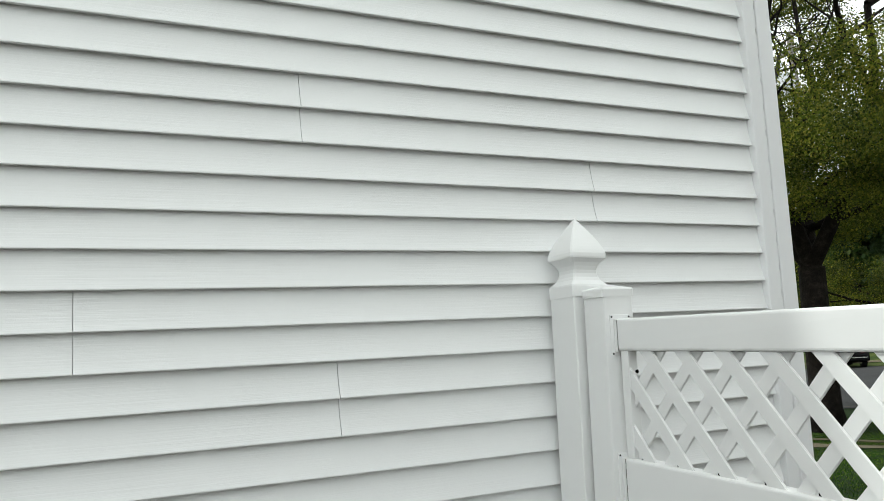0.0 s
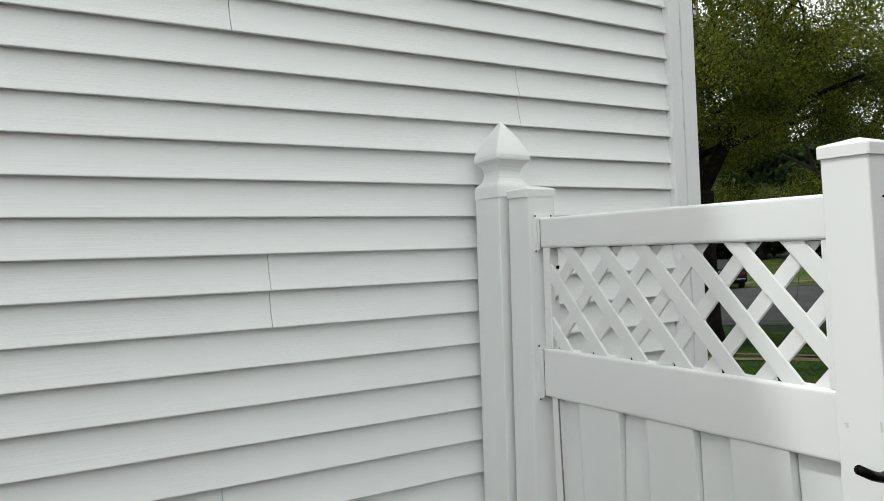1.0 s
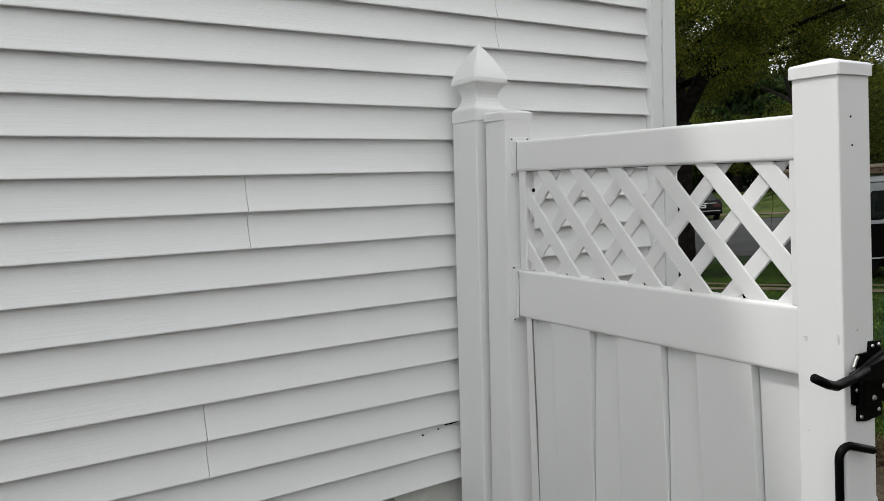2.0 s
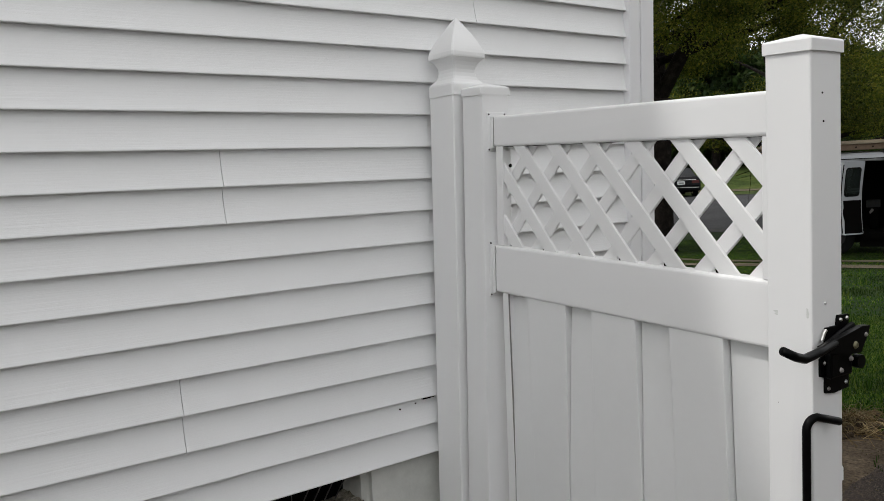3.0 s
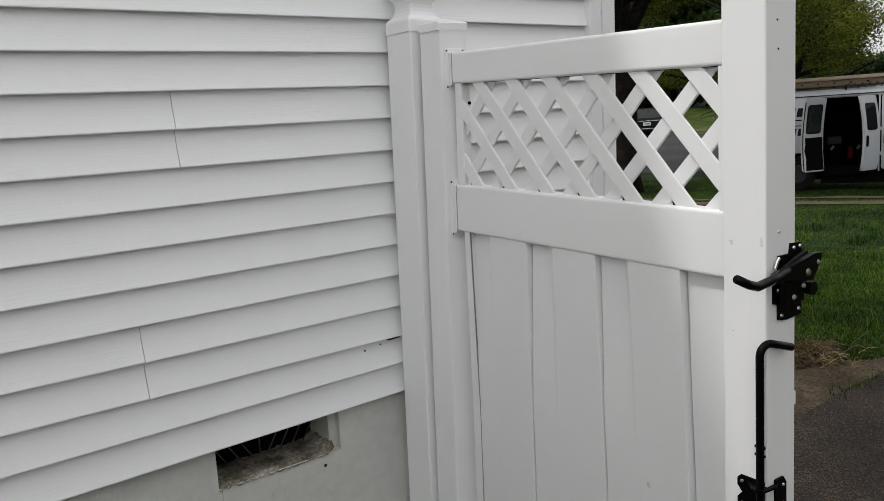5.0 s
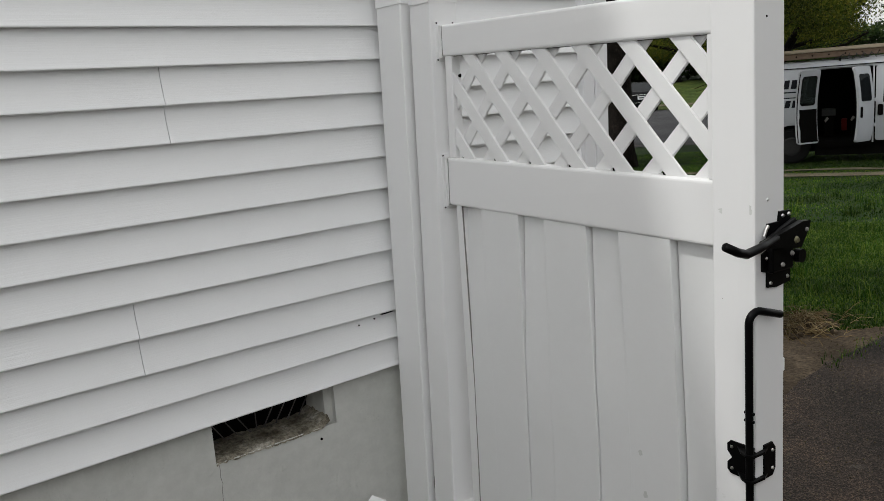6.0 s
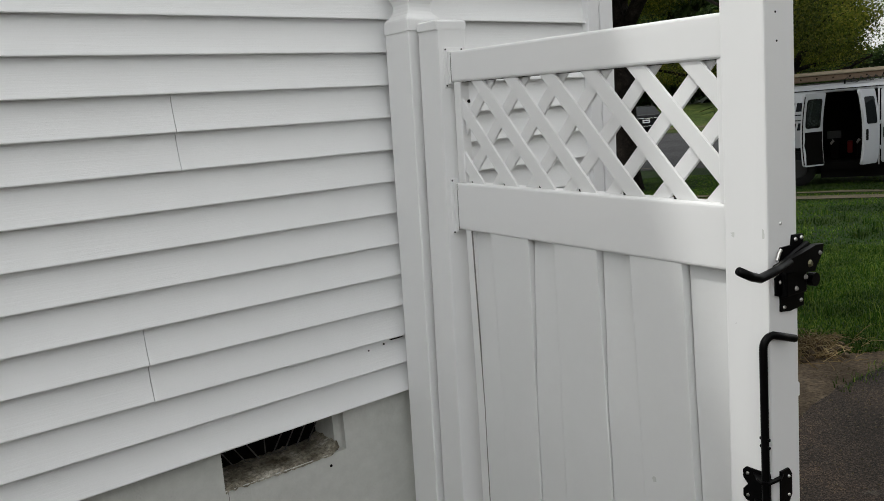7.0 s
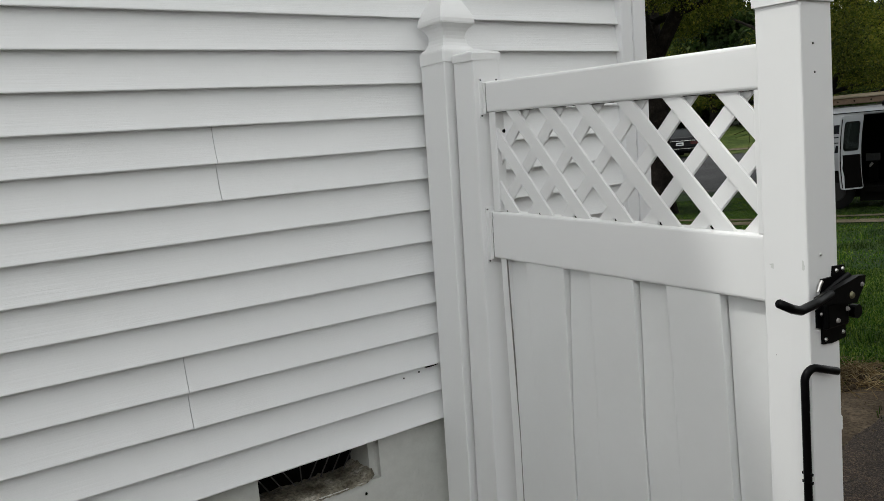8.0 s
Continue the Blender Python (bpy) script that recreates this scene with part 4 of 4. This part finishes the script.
        part("window_seal", bent(rounded(wx0 - 0.022, wx1 + 0.022, 1.215, 1.805, 0.06), 0.040, 0.049), M_DARK, dd)
        part("inner_panel", bent([(xa + 0.02, 0.47), (xa + 0.02, 1.14), (xb - 0.05, 1.14), (xb - 0.06, 1.0), (xb - 0.035, 0.88), (xb - 0.07, 0.72), (xb - 0.05, 0.47)], 0.040, 0.052), M_DARK, dd)
        hx0 = xa + 0.05 if not inside else xb - 0.10
        part("handle", bent(rounded(hx0, hx0 + 0.05, 0.92, 1.14, 0.02), -0.04, -0.02), M_DARK, dd)
        ex = xa if not inside else xb
        part("edge_seal", bent([(ex - 0.004, 0.48), (ex - 0.004, 1.86), (ex + 0.004, 1.86), (ex + 0.004, 0.48)], 0.03, 0.05), M_DARK, dd)
    for zz in (0.72, 1.22):
        part("hinge", boxed(1.49, 1.56, -0.035, 0.01, zz, zz + 0.07, 0.008, 1), M_VAN, v)
    for xx in (0.0, 3.43):
        bm = bmesh.new()
        bmesh.ops.create_cone(bm, cap_ends=True, segments=28, radius1=0.37, radius2=0.37, depth=0.24)
        bmesh.ops.bevel(bm, geom=[e for e in bm.edges if len(e.link_faces) == 2 and abs(e.calc_face_angle(0)) > 1], offset=0.04, segments=2, affect="EDGES")
        wh = part("wheel", bm, M_TYRE, v, m=pose(xx, 0.16, 0.37, 90))
        bm = bmesh.new()
        bmesh.ops.create_cone(bm, cap_ends=True, segments=20, radius1=0.21, radius2=0.17, depth=0.03)
        part("rim", bm, M_RIM, wh, m=pose(0, 0, 0.125))
    for xx in (0.0, 3.43):
        bm = bmesh.new()
        bmesh.ops.create_cone(bm, cap_ends=True, segments=28, radius1=0.37, radius2=0.37, depth=0.24)
        part("wheel", bm, M_TYRE, v, m=pose(xx, W - 0.16, 0.37, 90))
    bm = bmesh.new()
    # first box set low and forward to stand in for black shade under the doors
    box(bm, 0.45, 3.0, 0.12, 0.60, 0.16, 0.40)
    box(bm, x0 + 0.2, 0.45, 0.45, 0.60, 0.22, 0.40)
    box(bm, x0 + 0.2, 3.2, W - 0.60, W - 0.45, 0.22, 0.40)
    box(bm, -0.08, 0.08, 0.2, W - 0.2, 0.28, 0.44)
    box(bm, 0.5, 2.2, 0.75, 1.35, 0.20, 0.40)
    part("chassis", bm, M_DARK, v)
    # lettering bars on the flank
    for xa, xb, za, zb in ((-0.46, -0.34, 1.57, 1.75), (-0.30, -0.20, 1.57, 1.75), (-0.16, -0.06, 1.57, 1.75), (-0.02, 0.10, 1.57, 1.75), (-0.46, 0.10, 1.485, 1.51), (-0.40, 0.10, 1.375, 1.395),
                           (-0.28, -0.22, 1.18, 1.33), (-0.14, -0.04, 1.18, 1.33), (0.0, 0.10, 1.18, 1.33)):
        part("lettering", bent([(xa, za), (xa + 0.03, zb), (xb + 0.03, zb), (xb, za)], -0.004, 0.004), M_LETTER, v, "dark painted lettering bar")
    # cargo
    part("cargo_box", boxed(0.62, 0.80, 0.9, 1.2, 0.47, 0.90, 0.02, 1), M_DARK, v)
    part("tool_box", boxed(0.95, 1.06, 0.95, 1.1, 0.60, 0.86, 0.02, 1), M_RED, v)
    part("cargo_box", boxed(1.15, 1.30, 0.8, 1.05, 0.47, 0.86, 0.02, 1), M_DARK, v)
    for xx in (0.62, 1.12):
        part("steel_clamp", bent([(xx, 0.84), (xx + 0.05, 0.92), (xx + 0.09, 0.88), (xx + 0.02, 0.80)], 0.75, 0.80), M_IRON, v)
    part("wire_basket", boxed(0.56, 0.84, 1.1, 1.3, 0.92, 1.08, 0.01, 1), M_BASKET, v)
    # rack
    for xx in (-0.6, 0.9, 2.3):
        bm = bmesh.new()
        tube(bm, [(xx, 0.14, 1.97), (xx, 0.17, 2.14), (xx, W - 0.17, 2.14), (xx, W - 0.12, 1.97)], 0.02, 6)
        part("rack_bar", bm, M_BLACK, v)
    return v, m


van_ob, VAN_M = van()


def ladder():
    lad = empty("ladder", VAN_M, "long wooden extension ladder lying on the van rack", "ladder")
    for yy in (0.16, 0.56):
        rail = part("rail", boxed(-1.9, 3.4, yy, yy + 0.04, 2.16, 2.275, 0.006, 1), M_LADDER, lad)
        for k in range(17):
            bm = bmesh.new()
            tube(bm, [(-1.75 + k * 0.305, yy - 0.004, 2.215), (-1.75 + k * 0.305, yy + 0.01, 2.215)], 0.018, 8)
            part("rung_end", bm, M_DARK, rail)
    for k in range(17):
        xx = -1.75 + k * 0.305
        bm = bmesh.new()
        tube(bm, [(xx, 0.20, 2.215), (xx, 0.56, 2.215)], 0.016, 6)
        part("rung", bm, M_LADDER, lad)
    return lad


ladder()


def rack_load():
    p = empty("plank", VAN_M, "pale weathered plank lying on the ladder of the van", "plank")
    part("board", boxed(-1.7, 3.3, 0.12, 0.42, 2.279, 2.32, 0.006, 1), M_PLANK, p)
    part("board", boxed(-1.5, 3.2, 0.46, 0.72, 2.279, 2.36, 0.006, 1), M_PLANK, p)
    r = empty("rope", VAN_M, "dark rope coiled over the van's rack bar", "rope")
    rnd = random.Random(6)
    for k in range(5):
        bm = bmesh.new()
        xx = 0.95 + 0.13 * k
        tube(bm, [(xx - 0.16, 0.13, 2.13), (xx - 0.08, 0.10, 2.09 + rnd.uniform(0, 0.05)), (xx, 0.12, 2.11 + rnd.uniform(0, 0.1)), (xx + 0.08, 0.10, 2.10), (xx + 0.12, 0.15, 2.2)], 0.011, 5)
        part("strand", bm, M_WIRE, r)


rack_load()


# ---- parked car across the street ----
def car():
    x, y = at_bearing(37.9, 39.5)
    z = land(x, y)
    hd = math.atan2(math.sin(radians(36)), math.cos(radians(36)))
    m = pose(x, y, z + 0.01, 0, 0, math.degrees(hd) + 14)
    c = empty("car", m, "dark saloon car parked across the street", "car")
    # local x runs to the nose; the tail faces the camera
    prof = [(0.0, 0.32), (-0.03, 0.55), (0.02, 0.86), (0.12, 0.96), (0.62, 1.0), (1.25, 1.36), (2.2, 1.42), (2.75, 1.36), (3.4, 0.98), (4.3, 0.84), (4.55, 0.6), (4.5, 0.3), (3.9, 0.22), (0.6, 0.22)]
    bm = bmesh.new()
    rows = []
    for yy, k in ((-0.90, 0.93), (-0.84, 1.0), (0.84, 1.0), (0.90, 0.93)):
        row = []
        for px, pz in prof:
            tuck = 0.16 * max(0, pz - 0.95) / 0.45
            row.append(bm.verts.new((px, math.copysign(abs(yy) - tuck, yy), 0.2 + (pz - 0.2) * k)))
        rows.append(row)
    n = len(prof)
    for a, b in zip(rows, rows[1:]):
        for j in range(n):
            bm.faces.new((a[j], a[(j + 1) % n], b[(j + 1) % n], b[j]))
    bm.faces.new(rows[0])
    bm.faces.new(rows[-1][::-1])
    part("body", bm, M_CARPAINT, c)
    bm = bmesh.new()
    prism(bm, [(-0.66, 0), (0.66, 0), (0.54, 0.62), (-0.54, 0.62)], 0.01, Matrix(((0, 0.86, -0.5, 0.70), (1, 0, 0, 0), (0, 0.5, 0.86, 1.035), (0, 0, 0, 1))))
    part("rear_window", bm, M_GLASS, c)
    part("trim_bar", boxed(-0.035, 0.0, -0.7, 0.7, 0.80, 0.83, 0.005, 1), M_CHROME, c)
    pl = part("number_plate", boxed(-0.05, -0.02, -0.17, 0.17, 0.60, 0.75, 0.004, 1), M_PLATE, c)
    part("bar", boxed(-0.053, -0.05, -0.12, 0.12, 0.65, 0.70), M_LETTER, pl)
    part("bumper", boxed(-0.09, 0.1, -0.86, 0.86, 0.32, 0.52, 0.04, 2), M_CARPAINT, c)
    part("bumper_strip", boxed(-0.098, -0.085, -0.8, 0.8, 0.44, 0.47), M_CHROME, c)
    for s in (-1, 1):
        part("tail_light", boxed(-0.02, 0.1, min(s * 0.5, s * 0.85), max(s * 0.5, s * 0.85), 0.62, 0.78, 0.02, 1), M_TAIL, c)
        for px in (0.85, 3.6):
            bm = bmesh.new()
            bmesh.ops.create_cone(bm, cap_ends=True, segments=24, radius1=0.32, radius2=0.32, depth=0.2)
            wh = part("wheel", bm, M_TYRE, c, m=pose(px, s * 0.82, 0.32, 90))
            bm = bmesh.new()
            bmesh.ops.create_cone(bm, cap_ends=True, segments=16, radius1=0.2, radius2=0.2, depth=0.215)
            part("rim", bm, M_CHROME, wh)


car()


# ---- white house far behind the van ----
def far_house():
    x, y = at_bearing(18.6, 60)
    z = land(x, y)
    h = empty("house", pose(x, y, z, 0, 0, -71.4), "distant white clapboard house behind trees", "house")
    w = part("wall", boxed(-7, 7, 0, 7, 0, 9.2), M_TRIM, h)
    pl = mesh_of("plank", prism(bmesh.new(), [(0, 0), (-0.05, 0.0), (-0.005, 0.24), (0, 0.24)], 14.0, Matrix(((0, 0, 1, -7), (1, 0, 0, 0), (0, 1, 0, 0), (0, 0, 0, 1)))), M_SIDING)
    for k in range(31):
        piece("plank", pl, w, pose(0, 0, 1.9 + k * 0.235))
    part("porch", boxed(-7, 7, -1.4, 0.0, 0, 1.35), M_DARK, h, "dark shaded porch")
    for xx in (-4.5, 0.5):
        wi = part("window", boxed(xx - 0.5, xx + 0.5, -0.07, 0.0, 5.2, 6.8), M_GLASS, h)
        part("frame", boxed(xx - 0.6, xx + 0.6, -0.06, 0.01, 5.1, 6.9), M_TRIM, wi)
    bm = bmesh.new()
    prism(bm, [(-0.6, 9.1), (3.5, 12.2), (7.6, 9.1), (7.6, 8.95), (-0.6, 8.95)], 15.0, Matrix(((0, 0, 1, -7.5), (1, 0, 0, 0), (0, 1, 0, 0), (0, 0, 0, 1))))
    part("roof", bm, M_ROOF, h)


far_house()


def porch_house():
    x, y = at_bearing(35.6, 78)
    h = empty("house", pose(x, y, land(x, y), 0, 0, -54.4), "small distant white house front beyond the lawn", "house")
    part("wall", boxed(-1.6, 1.6, 0, 3, 0, 2.6), M_TRIM, h)
    part("door", boxed(-0.4, 0.5, -0.05, 0, 0, 2.0), M_GLASS, h)
    bm = bmesh.new()
    prism(bm, [(-0.3, 2.6), (1.5, 3.8), (3.3, 2.6)], 3.6, Matrix(((0, 0, 1, -1.8), (1, 0, 0, 0), (0, 1, 0, 0), (0, 0, 0, 1))))
    part("roof", bm, M_ROOF, h)


porch_house()


# ---- utility pole and wires ----
def pole_and_wires():
    x, y = at_bearing(38.9, 31)
    z = land(x, y)
    p = empty("utility_pole", pose(x, y, z), "grey wooden utility pole with crossarm and transformer", "utility pole")
    bm = bmesh.new()
    tube(bm, [(0, 0, -0.1), (0, 0, 13.0)], [0.17, 0.12], 12)
    part("pole", bm, M_POLE, p)
    part("crossarm", boxed(-0.06, 0.06, -1.2, 1.2, 12.2, 12.34, 0.01, 1), M_POLE, p)
    bm = bmesh.new()
    bmesh.ops.create_cone(bm, cap_ends=True, segments=18, radius1=0.28, radius2=0.28, depth=0.9)
    part("transformer", bm, M_PLATE, p, m=pose(-0.42, 0, 10.9))
    ends = ((30, 12.6, 12.4), (30, 12.2, 11.9), (30, 9.4, 9.1), (30, 8.7, 8.6))
    for k, (_, za, zb) in enumerate(ends):
        w = empty("cable", None, "black overhead cable strung from the utility pole", "cable", "overhead cables")
        off = (-1.1, 1.1, 0.1, -0.1)[k]
        for sgn in (-1, 1):
            a = Vector((x + off * NX, y + off * NY, z + za))
            b = a + Vector((NY, -NX, 0)) * 38 * sgn
            pts = []
            for i in range(13):
                s = i / 12
                q = a.lerp(b, s)
                pts.append((q.x, q.y, q.z - 4 * 0.7 * s * (1 - s) + (zb - za) * s))
            bm = bmesh.new()
            tube(bm, pts, 0.016 if k < 2 else 0.03, 5, cap=False)
            part("span", bm, M_WIRE, w)


pole_and_wires()


# ---- grass ----
def blades(name, spots, mat, seed, h0, h1, width, label, category, kind="stuff", bend=0.9):
    """Thin bent blades standing on the land at the given spots (x, y)."""
    rng = np.random.default_rng(seed)
    n = len(spots)
    base = np.array([(x, y, land(x, y)) for x, y in spots])
    hgt = rng.uniform(h0, h1, n)
    ang = rng.uniform(0, 2 * math.pi, n)
    lean = rng.uniform(0.1, bend, n)
    dx, dy = np.cos(ang), np.sin(ang)
    wx, wy = -dy * width * 0.5, dx * width * 0.5
    v = np.empty((n, 5, 3))
    v[:, 0] = base + np.stack((wx, wy, np.zeros(n)), 1)
    v[:, 1] = base - np.stack((wx, wy, np.zeros(n)), 1)
    mid = base + np.stack((dx * lean * hgt * 0.35, dy * lean * hgt * 0.35, hgt * 0.6), 1)
    v[:, 2] = mid - np.stack((wx, wy, np.zeros(n)), 1) * 0.7
    v[:, 3] = mid + np.stack((wx, wy, np.zeros(n)), 1) * 0.7
    v[:, 4] = base + np.stack((dx * lean * hgt, dy * lean * hgt, hgt * (1 - 0.3 * lean)), 1)
    f = np.arange(n * 5).reshape(n, 5)
    faces = f[:, [0, 1, 2, 3]].tolist() + f[:, [3, 2, 4]].tolist()
    me = bpy.data.meshes.new(name)
    me.from_pydata(v.reshape(-1, 3).tolist(), [], faces)
    me.materials.append(mat)
    return tagged(new(name, me), label, category, kind=kind)


def on_path(x, y):
    n, s = x * NX + y * NY, x * NY - y * NX
    a = 14.1 + 0.5 * noise.noise((s * 0.35, 2, 0))
    b = 15.2 - 0.055 * s + 0.3 * noise.noise((s * 0.4, 12, 0))
    return a - 0.03 < n < a + 0.45 or b - 0.03 < n < b + 0.35


def lawn_spots(count, seed, d0, d1, az0, az1):
    rnd = random.Random(seed)
    out = []
    while len(out) < count:
        d = math.sqrt(rnd.uniform(d0 * d0, d1 * d1))
        x, y = at_bearing(rnd.uniform(az0, az1), d)
        if x < 4.5 and y < soil_edge(x) - 0.03:
            continue
        if y < -0.22 + 0.02 * x + 0.06 * noise.noise((x * 3, 1, 0)) or on_path(x, y) or x < 1.85:
            continue
        if noise.noise((x * 0.9, y * 0.9, 4)) < rnd.uniform(-1.2, -0.5):
            continue
        out.append((x, y))
    return out


blades("grass", lawn_spots(90000, 2, 4.6, 9.5, 15, 38), M_GRASS, 5, 0.014, 0.038, 0.0065, "short green lawn grass blades", "grass")
blades("grass", lawn_spots(75000, 3, 9.5, 23, 15, 44), M_GRASS, 6, 0.014, 0.032, 0.013, "short green lawn grass blades", "grass")


def tufts():
    """Taller coarse tufts in the lawn and weeds along the driveway edge."""
    rnd = random.Random(14)
    spots = []
    for _ in range(60):
        x, y = at_bearing(rnd.uniform(16, 31), rnd.uniform(5.2, 13))
        if y < 0.2:
            continue
        for _ in range(26):
            spots.append((x + rnd.gauss(0, 0.05), y + rnd.gauss(0, 0.05)))
    blades("grass_tufts", spots, M_GRASS, 15, 0.08, 0.17, 0.008, "taller coarse grass tufts in the lawn", "grass", bend=1.0)
    weeds = []
    for k in range(130):
        x = 3.15 + abs(rnd.gauss(0, 0.45))
        weeds.append((x, -0.28 + 0.02 * x + rnd.gauss(0, 0.035)))
    blades("weeds", weeds, M_GRASS, 16, 0.02, 0.05, 0.006, "low green weeds along the driveway edge", "weeds", bend=1.1)


tufts()


def dry_clump():
    c = empty("dry_grass_clump", pose(3.72, 0.22, land(3.72, 0.22)), "heap of dry tan pulled grass at the lawn edge", "dry grass")
    rnd = random.Random(4)
    bm = bmesh.new()
    for _ in range(420):
        a = rnd.uniform(0, 2 * math.pi)
        r = abs(rnd.gauss(0, 0.13))
        p = Vector((math.cos(a) * r * 1.3, math.sin(a) * r, max(0.0, 0.10 * math.exp(-(r / 0.14) ** 2)) * rnd.random()))
        b = rnd.uniform(0, 2 * math.pi)
        L = rnd.uniform(0.05, 0.20)
        up = rnd.uniform(-0.1, 0.85)
        q = p + Vector((math.cos(b), math.sin(b), up)) * L * 0.5
        e = q + Vector((math.cos(b + rnd.uniform(-0.9, 0.9)), math.sin(b + rnd.uniform(-0.9, 0.9)), up - 0.7)) * L * 0.5
        q.z, e.z = max(q.z, 0.004), max(e.z, 0.004)
        tube(bm, [p, q, e], [0.0022, 0.0018, 0.0008], 3, cap=False)
    tagged(part("straw", bm, M_STRAW, c), kind="stuff")
    bm = bmesh.new()
    for _ in range(90):
        a, r = rnd.uniform(0, 2 * math.pi), abs(rnd.gauss(0, 0.12))
        bmesh.ops.create_icosphere(bm, subdivisions=1, radius=rnd.uniform(0.012, 0.03), matrix=pose(math.cos(a) * r * 1.3, math.sin(a) * r, 0.012 + 0.05 * math.exp(-(r / 0.1) ** 2) * rnd.random()))
    tagged(part("root_soil", bm, M_SOIL, c), kind="stuff")


dry_clump()


def gravel():
    """Loose chips and crumbs on the driveway and soil."""
    rnd = random.Random(21)
    vs, fs = [], []
    for _ in range(1600):
        x, y = rnd.uniform(1.4, 4.6), rnd.uniform(-1.3, 0.05)
        r = rnd.uniform(0.002, 0.007)
        z = land(x, y) + 0.010 + r * 0.3
        i = len(vs)
        for dx, dy, dz in ((1, 0, 0), (-0.5, 0.9, 0), (-0.5, -0.9, 0), (0, 0, 1), (0, 0, -0.6)):
            vs.append((x + dx * r * rnd.uniform(0.6, 1.3), y + dy * r * rnd.uniform(0.6, 1.3), z + dz * r * 0.8))
        for a, b, c in ((0, 1, 3), (1, 2, 3), (2, 0, 3), (1, 0, 4), (2, 1, 4), (0, 2, 4)):
            fs.append((i + a, i + b, i + c))
    me = bpy.data.meshes.new("gravel")
    me.from_pydata(vs, [], fs)
    me.materials.append(M_PATHSOIL)
    tagged(new("gravel", me), "scattered small stone chips on the driveway", "gravel", kind="stuff")


gravel()
